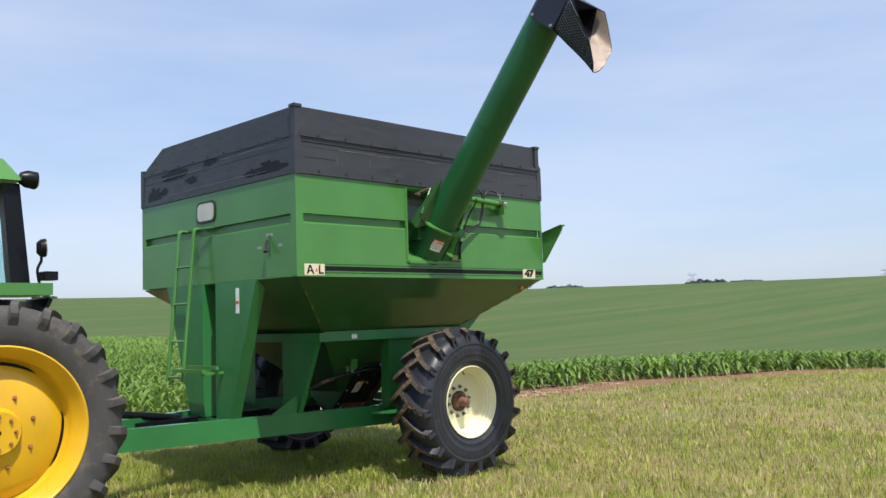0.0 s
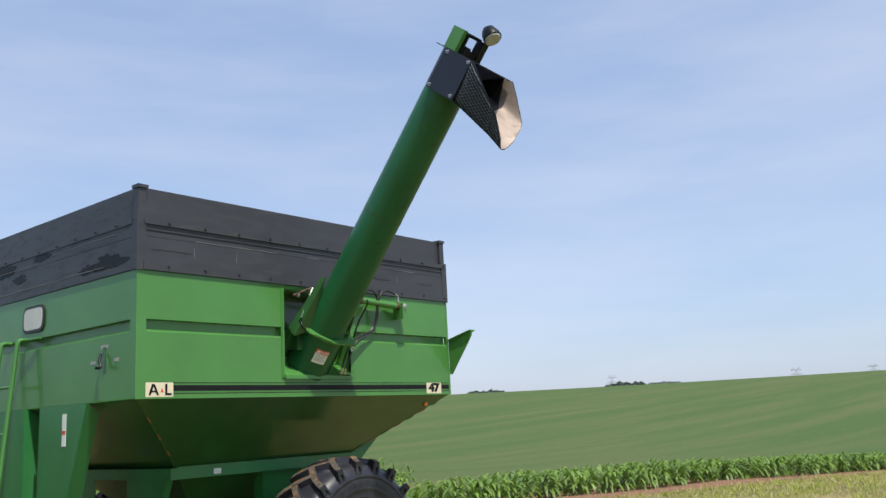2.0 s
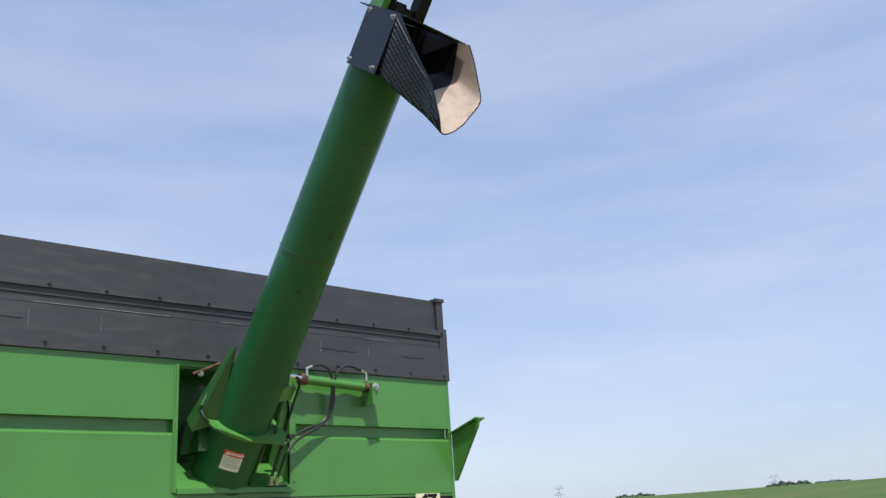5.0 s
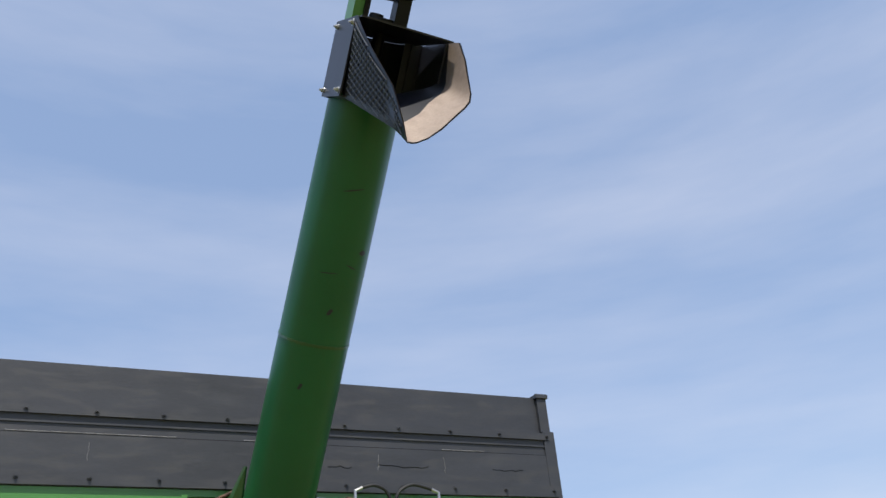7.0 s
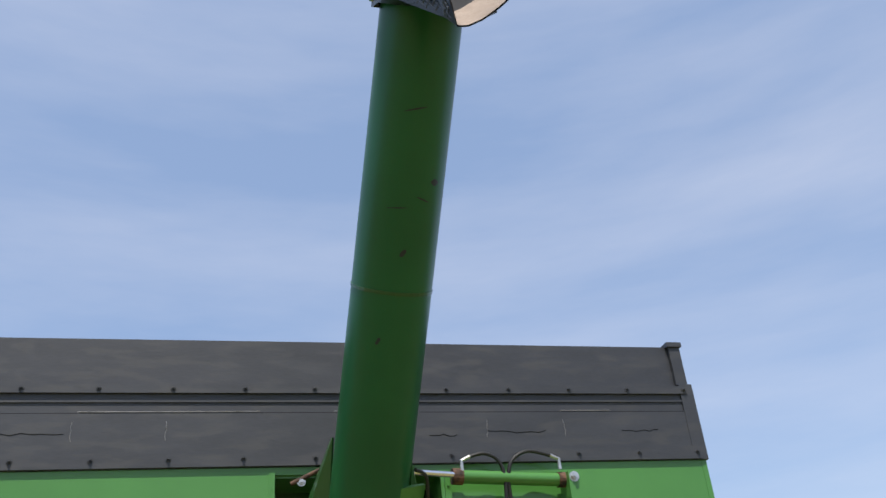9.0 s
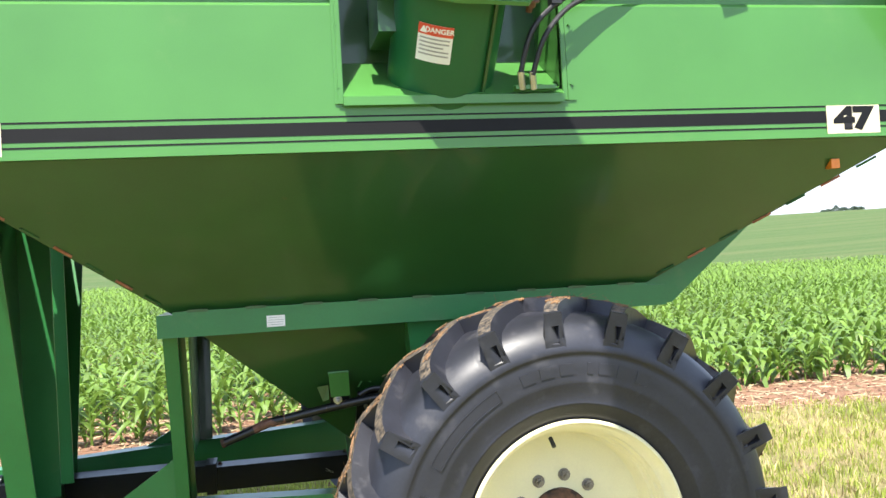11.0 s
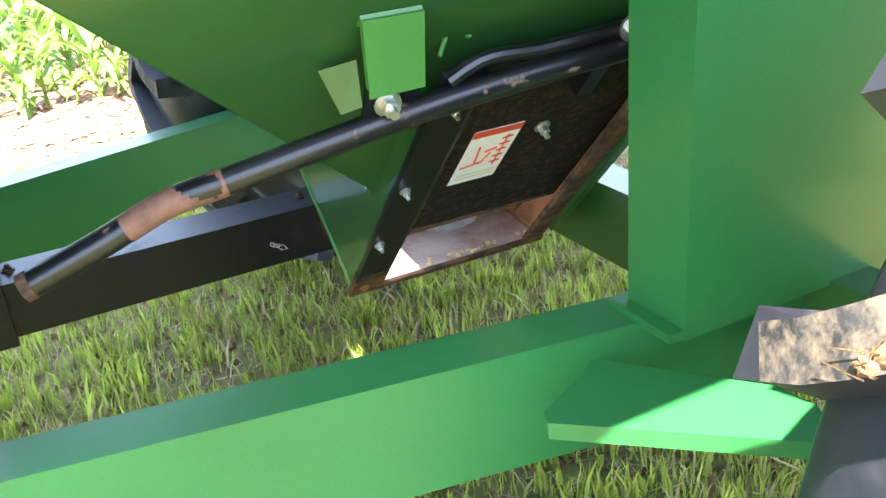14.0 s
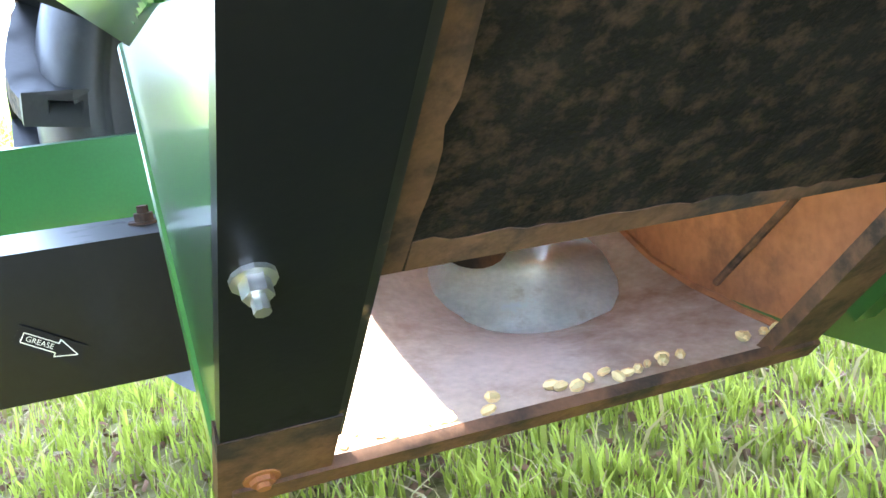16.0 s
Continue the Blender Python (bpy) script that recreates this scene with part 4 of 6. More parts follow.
def hood_sheet(grow, f0, f1):
    """The spout from the share f0 to f1 of its length (None: where the dark throat ends): a slanting side plate, a bent
    bottom and an upright side, cut off obliquely.
    """
    prof = [(True, 0, 1.0 - k / 8) for k in range(8)]
    prof += [(False, f, h) for f, h in ((0.0, 0.0), (0.07, 0.002), (0.14, 0.012), (0.30, 0.06), (0.50, 0.15), (0.70, 0.255), (0.88, 0.355), (0.96, 0.41), (1.0, 0.48), (1.0, 0.60), (1.0, 0.8), (1.0, 1.0))]
    loops = []
    for side_, f, h in prof:
        n1 = 0.6
        for _ in range(25):
            s_ = hood_low(n1) - grow + h * (HTOP - hood_low(n1))
            n1 = 0.5 * n1 + 0.5 * (hood_mouth(s_) - (0.06 * h if side_ else 0.0))
        g0, g1 = (throat_end(side_, f) if g is None else g for g in (f0, f1))
        loops.append([hood_point(side_, f, 0.30 + (n1 - 0.30) * (g0 + (g1 - g0) * k / 6), h, grow) for k in range(7)])
    return rings(loops, close=False)


part("hood_shell", hood_sheet(0.006, 0.0, 1.0), HOOD, col, "dark outer sheet of the hood", smooth="all")
# The throat's black also holds the shade deep inside the hood.
part("hood_throat_shade", hood_sheet(0.0, 0.0, None), HOOD, col, "black painted throat of the hood, with its shade in the colour", smooth="all")
part("hood_liner", hood_sheet(0.0, None, 1.0), HOOD_IN, col, "scoured pale inside of the hood", smooth="all")
bm = bmesh.new()
for fam in (1, -1):
    for k in range(-18, 32):
        pts = []
        for i in range(26):
            n_ = 0.335 + 0.56 * i / 25
            q = 0.030 * k + fam * 0.62 * (n_ - 0.335)
            h = 1 - q / (HTOP - hood_low(n_))
            if 0.03 < h < 0.98 and n_ < hood_mouth(hood_low(n_) + h * (HTOP - hood_low(n_))) - 0.06 * h - 0.015:
                pts.append(hood_point(True, 0, n_, h, 0.009))
        if len(pts) > 2:
            pipe(pts, 0.0030, 4, bm)
part("diamond_relief", bm, STEEL_DULL, col, "raised diamond pattern of the hood plate")
part("bearing_block", cyl(aug(3.04, 0.05, -0.05), aug(3.12, 0.05, -0.05), 0.05, 0.035, 16), BLACK_PAINT, CART)
part("bearing_post", solid([aug(3.04, 0.03, -0.12), aug(3.04, 0.06, -0.12), aug(3.04, 0.06, -0.095), aug(3.04, 0.03, -0.095)],
                           [aug(3.23, 0.03, -0.12), aug(3.23, 0.06, -0.12), aug(3.23, 0.06, -0.095), aug(3.23, 0.03, -0.095)], 0.004), BLACK_PAINT, CART)


def tube_mark(a0, a1, s0, s1, lean):
    """A scuff on the tube's skin, a: degrees round it."""
    rows_ = []
    for i in range(7):
        a = radians(a0 + (a1 - a0) * i / 6)
        w_ = math.sin(math.pi * (0.08 + 0.84 * i / 6))
        rows_.append([aug(s0 + lean * i / 6 - (s1 - s0) * w_ / 2, 0.1866 * math.cos(a), 0.1866 * math.sin(a)), aug(s0 + lean * i / 6 + (s1 - s0) * w_ / 2, 0.1866 * math.cos(a), 0.1866 * math.sin(a))])
    return rings(rows_, close=False)


for a0, a1, s0, s1, lean in ((-20, 12, 2.22, 2.228, 0.03), (10, 30, 1.86, 1.868, -0.02), (-30, 0, 1.80, 1.806, 0.01), (-5, 4, 1.60, 1.63, 0.02), (30, 44, 1.93, 1.96, 0.0), (-25, -18, 1.20, 1.23, 0.02)):
    part("scuff", tube_mark(a0, a1, s0, s1, lean), HOOD, CART)
part("hood_top", plate([aug(3.035, -0.17, -0.20), aug(3.035, 0.41, -0.216), aug(3.035, 0.41, 0.25), aug(3.035, -0.17, 0.20)], 0.008), HOOD, col)
for s_, n_ in ((3.01, 0.02), (2.69, 0.0), (3.01, 0.30), (2.69, 0.285)):
    part("bolt", bolt(aug(s_, n_, -0.222), -AU, 0.011, 0.014), STEEL, col)
part("bearing_bracket", solid([aug(3.04, -0.10, -0.17), aug(3.04, 0.04, -0.17), aug(3.04, 0.04, -0.12), aug(3.04, -0.10, -0.12)],
                              [aug(3.24, -0.10, -0.17), aug(3.24, 0.04, -0.17), aug(3.24, 0.04, -0.12), aug(3.24, -0.10, -0.12)], 0.006), GREEN, CART)
part("end_bearing", cyl(aug(3.03, 0.06, 0.0), aug(3.10, 0.06, 0.0), 0.07), BLACK_PAINT, CART)
part("lamp_bracket", solid([aug(3.04, 0.05, 0.02), aug(3.04, 0.14, 0.02), aug(3.04, 0.14, 0.09), aug(3.04, 0.05, 0.09)],
                           [aug(3.22, 0.05, 0.02), aug(3.22, 0.14, 0.02), aug(3.22, 0.14, 0.09), aug(3.22, 0.05, 0.09)], 0.006), BLACK_PAINT, CART)
part("cross_bar", cyl(aug(3.22, -0.02, -0.15), aug(3.22, 0.06, 0.06), 0.016), BLACK_PAINT, CART)
lamp = part("work_lamp", pipe([aug(3.33, 0.05, 0.05), aug(3.325, 0.09, 0.05), aug(3.30, 0.15, 0.05), aug(3.285, 0.18, 0.05)], [0.03, 0.065, 0.082, 0.084], 24), BLACK_PAINT, CART, "round black work lamp", smooth=True)
part("lens", cyl(aug(3.284, 0.181, 0.05), aug(3.278, 0.192, 0.05), 0.076, 0.07, 24), LENS, lamp)


# ---- auger mountings ----
part("gusset", plate([aug(0.16, 0.02, -0.17), aug(0.66, -0.12, -0.18), aug(0.64, -0.17, -0.18), aug(0.10, -0.12, -0.33), aug(0.08, 0.0, -0.33)], 0.012), GREEN_WORN_SHADE, CART)
part("gusset", plate([aug(0.62, 0.06, 0.17), aug(0.16, 0.14, 0.19), aug(0.16, 0.02, 0.30), aug(0.30, -0.02, 0.28)], 0.012), GREEN_WORN_SHADE, CART)
part("hinge_lug", box(1.64, 1.72, -0.03, 0.25, 2.70, 2.90, 0.006), GREEN_WORN_SHADE, CART)
part("hinge_pin", bolt(aug(0.16, 0.16, 0.255), -AD, 0.022, 0.03), RUST_DARK, CART)
part("hinge_strap", plate([aug(0.17, 0.10, -0.25), aug(0.17, 0.25, -0.05), aug(0.17, 0.25, 0.22), aug(0.17, 0.12, 0.29), aug(0.17, -0.1, 0.28), aug(0.17, -0.1, -0.27)], 0.014), GREEN, CART)
part("boot_seam", plate([aug(-0.28, 0.16, 0.125), aug(-0.28, 0.175, 0.13), aug(0.15, 0.175, 0.13), aug(0.15, 0.16, 0.125)], 0.012), GREEN_WORN_SHADE, CART)
part("latch_rod", pipe([(1.575, -0.06, 3.20), (1.66, -0.08, 3.235), (1.75, -0.10, 3.275)], 0.011), RUST_DARK, CART)
part("latch_link", pipe([(1.78, -0.10, 3.28), (1.70, -0.12, 3.15), (1.61, -0.12, 2.98)], 0.013), GREEN_WORN_SHADE, CART)
part("latch_hook", pipe(curve([(1.61, -0.10, 2.97), (1.63, -0.13, 2.90), (1.69, -0.12, 2.87), (1.72, -0.10, 2.94)]), 0.009), HOSE, CART)
part("bolt", bolt((1.70, -0.09, 3.07), (0, -1, 0), 0.014, 0.014), STEEL, CART)
part("bolt", bolt((1.625, -0.07, 3.205), (0, -1, 0), 0.014, 0.014), STEEL, CART)
# folding cylinder
part("tube_lug", plate([aug(0.42, 0.14, 0.10), aug(0.52, 0.14, 0.10), aug(0.52, 0.08, 0.24), aug(0.42, 0.08, 0.24)], 0.02), GREEN, CART)
cy_ = part("cylinder", cyl((2.41, -0.075, 3.215), (2.985, -0.07, 3.187), 0.034, seg=24), GREEN, CART, "green hydraulic cylinder", smooth=True)
part("gland", cyl((2.385, -0.075, 3.216), (2.44, -0.075, 3.213), 0.042, seg=16), RUST_DARK, cy_, "rusty cylinder gland")
part("gland", cyl((2.955, -0.07, 3.188), (2.995, -0.07, 3.187), 0.040, seg=16), RUST_DARK, cy_)
part("piston_rod", cyl((2.14, -0.12, 3.232), (2.40, -0.10, 3.216), 0.016, seg=16), CHROME, cy_, "bright chrome piston rod")
part("cylinder_bracket", solid([(2.99, -0.14, 3.215), (3.055, -0.14, 3.225), (3.095, -0.14, 3.17), (3.095, -0.14, 3.08), (2.99, -0.14, 3.05)],
                               [(2.99, 0.0, 3.215), (3.055, 0.0, 3.225), (3.095, 0.0, 3.17), (3.095, 0.0, 3.08), (2.99, 0.0, 3.05)]), GREEN, CART)
part("bolt", bolt((3.02, -0.14, 3.185), (0, -1, 0), 0.018, 0.016), STEEL, CART)
for x in (2.435, 2.965):
    part("fitting", pipe([(x, -0.10, 3.235), (x, -0.10, 3.29), (x + (0.045 if x < 2.6 else -0.045), -0.10, 3.31)], 0.010), STEEL, cy_)
part("hydraulic_hose", pipe(curve([(2.48, -0.10, 3.31), (2.56, -0.10, 3.325), (2.63, -0.10, 3.29), (2.66, -0.09, 3.20), (2.655, -0.06, 3.02), (2.60, -0.05, 2.92), (2.45, -0.06, 2.86),
                                   (2.31, -0.08, 2.79), (2.20, -0.10, 2.68), (2.155, -0.08, 2.53)]), 0.010), HOSE, CART, "black hydraulic hose")
part("hydraulic_hose", pipe(curve([(2.92, -0.10, 3.31), (2.80, -0.10, 3.335), (2.71, -0.10, 3.29), (2.68, -0.09, 3.20), (2.685, -0.06, 3.05), (2.63, -0.05, 2.93), (2.48, -0.06, 2.84),
                                   (2.35, -0.08, 2.77), (2.25, -0.10, 2.66), (2.20, -0.08, 2.52)]), 0.010), HOSE, CART, "black hydraulic hose")
part("hydraulic_hose", pipe(curve([aug(0.62, 0.16, 0.17), aug(0.56, 0.12, 0.24), aug(0.35, 0.10, 0.27), aug(0.20, 0.14, 0.26)]), 0.009), HOSE, CART)
part("hose_clamp", box(2.285, 2.325, -0.10, -0.05, 2.785, 2.815, 0.004), HOSE, CART)
for x in (2.155, 2.20):
    part("fitting", cyl((x, -0.08, 2.535), (x + 0.012, -0.05, 2.475), 0.013, seg=8), STEEL, CART)
part("hose_mount", box(2.14, 2.30, -0.055, -0.02, 2.475, 2.49, 0.003), GREEN, CART)
# auger cradle at the rear corner
cr = part("auger_cradle", solid([(3.885, 0.0, 2.86), (3.885, -0.33, 2.945), (3.885, -0.315, 2.89), (3.885, -0.02, 2.49), (3.885, 0.0, 2.49)],
                                [(3.91, 0.0, 2.86), (3.91, -0.33, 2.945), (3.91, -0.315, 2.89), (3.91, -0.02, 2.49), (3.91, 0.0, 2.49)], 0.002), GREEN, CART, "green folded-auger cradle")
part("cradle_lip", plate([(3.86, 0.0, 2.868), (3.86, -0.33, 2.953), (3.96, -0.33, 2.953), (3.96, 0.0, 2.868)], 0.012), GREEN, cr)
part("reflector", box(3.55, 3.59, 0.10, 0.14, 2.15, 2.19, 0.004), AMBER, CART, "amber reflector")

# ---- discharge sump and gate ----
GN = Vector((0, -0.7071, -0.7071))


def gp(x, y, out=0.0):
    """A point of the sloping gate's plane."""
    return Vector((x, y, 2.262 - y)) + GN * out


def strip(x0, x1, ya, yb, out0, out1):
    return solid([gp(x0, ya, out0), gp(x1, ya, out0), gp(x1, yb, out0), gp(x0, yb, out0)], [gp(x0, ya, out1), gp(x1, ya, out1), gp(x1, yb, out1), gp(x0, yb, out1)], 0.002)


# The sump wall's shade is likewise in its darkened paint.
sump = part("sump_wall", plate([(1.60, 1.06, 1.222), (1.60, 1.645, 0.637), (1.60, 1.67, 0.668), (1.60, 2.02, 0.955), (1.60, 1.86, 1.0), (1.60, 1.40, 1.0)], 0.008), GREEN_WORN_SHADE, CART, "scuffed green discharge sump wall")
part("sump_wall", plate([(2.125, 1.06, 1.222), (2.125, 1.645, 0.637), (2.125, 1.97, 0.66), (2.125, 1.97, 0.93), (2.125, 1.86, 1.0), (2.125, 1.40, 1.0)], 0.008), RUST, CART, "rusty discharge sump wall")
part("sump_edge", pipe([(1.60, 1.645, 0.635), (1.60, 1.665, 0.660), (1.60, 2.02, 0.955)], 0.009), GREEN, CART)
def floor_z(x, y):
    """The dished floor of the sump, rising to its back."""
    f = (y - 1.642) / 0.40
    d2 = ((x - 1.955) / 0.13) ** 2 + ((y - 1.90) / 0.12) ** 2
    return 0.626 + 0.05 * f + 0.10 * max(f, 0) ** 3 - 0.045 * math.exp(-d2)


part("sump_floor", rings([[(x, 1.642 + 0.40 * k / 16, floor_z(x, 1.642 + 0.40 * k / 16)) for x in np.linspace(1.604 + 0.30 * max(0.025 * k - 0.03, 0), 2.121, 22)] for k in range(17)], close=False), SCOURED, CART, "scoured steel sump floor", smooth="all")
# Disc coloured bright for the light reflected in the hollow.
disc = []
for k in range(6):
    r = 0.015 + 0.100 * k / 5
    disc.append([(1.975 + r * (1 + 0.06 * math.sin(3 * t)) * math.cos(t), 1.905 + 0.95 * r * math.sin(t)) for t in (2 * math.pi * i / 28 for i in range(28))])
part("worn_glint_disc", rings([[(x, y, floor_z(x, y) + (0.0015 if i < 4 else 0.0 if i == 4 else -0.004)) for x, y in loop] for i, loop in enumerate(disc)]), GLINT_STEEL, CART, "worn hollow below the auger inlet, its bright reflection coloured in", smooth="all")
part("sump_back", plate([(1.715, 2.04, 0.775), (2.121, 2.04, 0.775), (2.121, 1.93, 1.02), (1.67, 1.93, 1.02)], 0.006), RUST, CART)
part("auger_inlet", cyl((1.945, 1.965, 0.655), (1.925, 2.03, 0.83), 0.046, 0.05, 24), RUST_DARK, CART, "dark auger inlet stub", smooth=True)
part("wall_seam", pipe([(2.119, 1.60, 0.80), (2.119, 1.636, 0.768), (2.119, 1.762, 0.658)], 0.004, 6), RUST_DARK, CART)
part("floor_weld", pipe([(2.119, 1.65 + 0.037 * k, floor_z(2.12, 1.65 + 0.037 * k) + 0.002 * (k % 2)) for k in range(10)], 0.0045, 6), RUST, CART)
part("sump_lip", solid([gp(1.60, 1.632, 0.004), gp(2.13, 1.636, 0.004), gp(2.13, 1.652, 0.004), gp(1.60, 1.648, 0.004)],
                       [gp(1.60, 1.632, -0.006), gp(2.13, 1.636, -0.006), gp(2.13, 1.652, -0.006), gp(1.60, 1.648, -0.006)], 0.002), RUST_DARK, CART, "rusty bottom lip of the chute")
gate_l = part("gate_guide", strip(1.592, 1.668, 1.02, 1.575, -0.014, 0.0), BLACK_PAINT, CART, "black gate guide strip")
part("guide_foot", strip(1.590, 1.671, 1.575, 1.655, -0.016, 0.001), RUST_DARK, gate_l, "rusty worn end of the guide")
part("guide_edge", strip(1.664, 1.674, 1.04, 1.60, -0.034, -0.001), WORN_BLACK, gate_l)
gate_r = part("gate_guide", strip(2.075, 2.128, 1.02, 1.650, -0.014, 0.0), RUST_DARK, CART, "rusty gate guide strip")
part("guide_edge", strip(2.126, 2.150, 1.00, 1.60, -0.02, 0.012), GREEN_WORN_SHADE, gate_r, "green outer edge of the guide")
gate = part("slide_gate", strip(1.66, 2.09, 1.03, 1.493, -0.034, -0.026), GATE, CART, "worn black sliding grain gate")
part("gate_rib", strip(1.90, 1.935, 1.04, 1.13, -0.026, 0.0), WORN_BLACK, gate)
# pictogram sticker: warning in red on white
def lift(y):
    return 1.199 + (y - 1.248) * 1.16


def tag(x, y, out):
    return gp(x, lift(y), out)


def tag_strip(x0, x1, ya, yb, out0, out1):
    return strip(x0, x1, lift(ya), lift(yb), out0, out1)


stick = part("sticker", tag_strip(1.738, 1.845, 1.248, 1.372, -0.026, -0.0245), WHITE, gate, "white warning sticker with red drawing")
part("sticker_band", tag_strip(1.738, 1.845, 1.248, 1.262, -0.0245, -0.024), RED, stick)
part("sticker_print", tag_strip(1.748, 1.835, 1.350, 1.354, -0.0245, -0.024), IVORY, stick)
part("sticker_print", tag_strip(1.748, 1.835, 1.358, 1.362, -0.0245, -0.024), IVORY, stick)
for ya, xa, yb, xb in ((1.33, 1.745, 1.325, 1.79), (1.325, 1.775, 1.285, 1.768), (1.30, 1.785, 1.295, 1.81), (1.325, 1.79, 1.305, 1.80)):
    part("sticker_drawing", pipe([tag(xa, ya, -0.024), tag(xb, yb, -0.024)], 0.0022, 6), RED, stick)
for k in range(5):
    y = 1.275 + 0.014 * k
    part("sticker_drawing", pipe([tag(1.812, y, -0.024), tag(1.834, y - 0.002, -0.024)], 0.0018, 6), RED, stick)
part("sticker_drawing", pipe([tag(1.823, 1.268, -0.024), tag(1.823, 1.338, -0.024)], 0.0018, 6), RED, stick)
# brown worn margins of the gate, with ragged inner edges
rnd = random.Random(4)
ragged = [(1.703 + rnd.uniform(-0.002, 0.003), 1.10 + 0.37 * k / 30) for k in range(30)]
part("worn_margin", solid([gp(1.668, 1.10, -0.0258)] + [gp(x, y, -0.0258) for x, y in ragged] + [gp(1.70, 1.492, -0.0258), gp(1.668, 1.492, -0.0258)],
                          [gp(1.668, 1.10, -0.0252)] + [gp(x, y, -0.0252) for x, y in ragged] + [gp(1.70, 1.492, -0.0252), gp(1.668, 1.492, -0.0252)]), RUST_DARK, gate, "brown rusted margin")
ragged = [(1.702 + 0.36 * k / 30, 1.473 + rnd.uniform(-0.002, 0.002) + 0.012 * k / 30) for k in range(31)]
part("worn_margin", solid([gp(x, y, -0.0258) for x, y in ragged] + [gp(2.062, 1.492, -0.0258), gp(1.702, 1.492, -0.0258)],
                          [gp(x, y, -0.0252) for x, y in ragged] + [gp(2.062, 1.492, -0.0252), gp(1.702, 1.492, -0.0252)]), RUST_DARK, gate)
for x, y in ((1.612, 1.281), (1.608, 1.450), (1.635, 1.09)):
    part("bolt", bolt(gp(x, y, 0.0), GN, 0.0078, 0.012), STEEL, gate_l, "zinc-plated bolt")
part("bolt", bolt(gp(1.895, 1.222, -0.024), GN, 0.011, 0.017), STEEL, gate)
part("rivet", bolt(gp(1.62, 1.625, 0.001), GN, 0.009, 0.005), RUST, gate_l)
# kernels left on the lip
bm = bmesh.new()
rnd = random.Random(11)
for k in range(34):
    x, y = rnd.uniform(1.68, 2.115), rnd.uniform(1.652, 1.672)
    p = Vector((x, y, floor_z(x, y) + 0.004))
    d = Vector((rnd.uniform(-1, 1), rnd.uniform(-1, 1), rnd.uniform(-0.2, 0.3))).normalized()
    rr = rnd.uniform(0.0035, 0.0055)
    pipe([p - d * 0.006, p - d * 0.002, p + d * 0.004, p + d * 0.007], [rr * 0.5, rr, rr * 0.9, rr * 0.3], 6, bm)
kern = link(bm, "corn_kernels", GRAIN, True)
tagged(kern, "loose yellow corn kernels left on the chute lip", "grain", kind="stuff")
# unseen plate added to keep sun off the sump floor; weld beads along the hopper's edges
part("sun_block_plate", plate([(1.70, 1.30, 1.06), (2.20, 1.30, 1.06), (2.20, 1.95, 1.20), (1.70, 1.95, 1.20)], 0.008), RUST, CART)
for (xa, ya, za), (xb, yb_, zb_) in (((0.10, 0.075, 2.215), (0.77, 0.62, 1.725)), ((3.80, 0.075, 2.215), (2.95, 0.62, 1.725))):
    for k in range(7):
        f0, f1 = (k + 0.3) / 7, (k + 0.85) / 7
        p0 = Vector((xa, ya, za)).lerp(Vector((xb, yb_, zb_)), f0)
        p1 = Vector((xa, ya, za)).lerp(Vector((xb, yb_, zb_)), f1)
        part("weld_bead", pipe([p0, p1], 0.006, 6), RUST if k % 2 else GREEN_WORN_SHADE, CART)
for k in range(5):
    p0 = Vector((HX0, HY0, ZH)).lerp(Vector((SX0, SY0, ZS)), 0.18 + 0.16 * k)
    p1 = Vector((HX0, HY0, ZH)).lerp(Vector((SX0, SY0, ZS)), 0.26 + 0.16 * k)
    off = Vector((0.09, -0.012, 0.055))
    part("weld_bead", pipe([p0 + off, p1 + off], 0.005, 6), RUST, CART)
rnd = random.Random(8)
seam = [(1.5935, 1.99 - 0.013 * k, 0.966 - 0.0004 * k + rnd.uniform(-0.002, 0.002)) for k in range(44)]
part("weld_bead", pipe(seam, [0.0035 + 0.0016 * (k % 2) for k in range(44)], 6), FRAME_GREEN, sump, "lumpy weld along the sump")
for y0, z0, a, b in ((1.405, 0.962, 0.008, 0.014), (1.392, 0.985, 0.010, 0.016), (1.415, 0.945, 0.004, 0.010)):
    ring = [(1.5952, y0 + a * math.cos(t) * q, z0 + b * math.sin(t) * q) for t, q in ((2 * math.pi * k / 18, rnd.uniform(0.6, 1.2)) for k in range(18))]
    part("rust_stain", plate(ring, 0.0016), RUST_DARK, sump, "brown rust stain")
# hand lever
lever = part("gate_lever", pipe(curve([(0.95, 1.13, 1.045), (1.06, 1.115, 1.085), (1.167, 1.10, 1.127), (1.266, 1.08, 1.147), (1.50, 1.045, 1.190), (1.70, 1.012, 1.220), (1.95, 0.978, 1.245)]), 0.0215, 16), WORN_BLACK, CART, "chipped black gate lever", smooth=True)
part("lever_bend", pipe(curve([(1.10, 1.109, 1.101), (1.167, 1.10, 1.127), (1.25, 1.083, 1.144)]), 0.0219, 16), HUB_RUST, lever, "bare rusty bend", smooth=True)
part("lever_socket", cyl((0.947, 1.1304, 1.044), (0.962, 1.128, 1.049), 0.0225, 0.0225, 16), RUST_DARK, lever)
part("pivot_bracket", plate([(1.455, 0.985, 1.355), (1.55, 0.985, 1.355), (1.555, 1.02, 1.24), (1.465, 1.02, 1.238)], 0.012), GREEN, CART, "bent green pivot bracket")
part("pivot_bracket", plate([(1.455, 0.985, 1.355), (1.55, 0.985, 1.355), (1.55, 1.06, 1.335), (1.455, 1.06, 1.335)], 0.012), GREEN, CART)
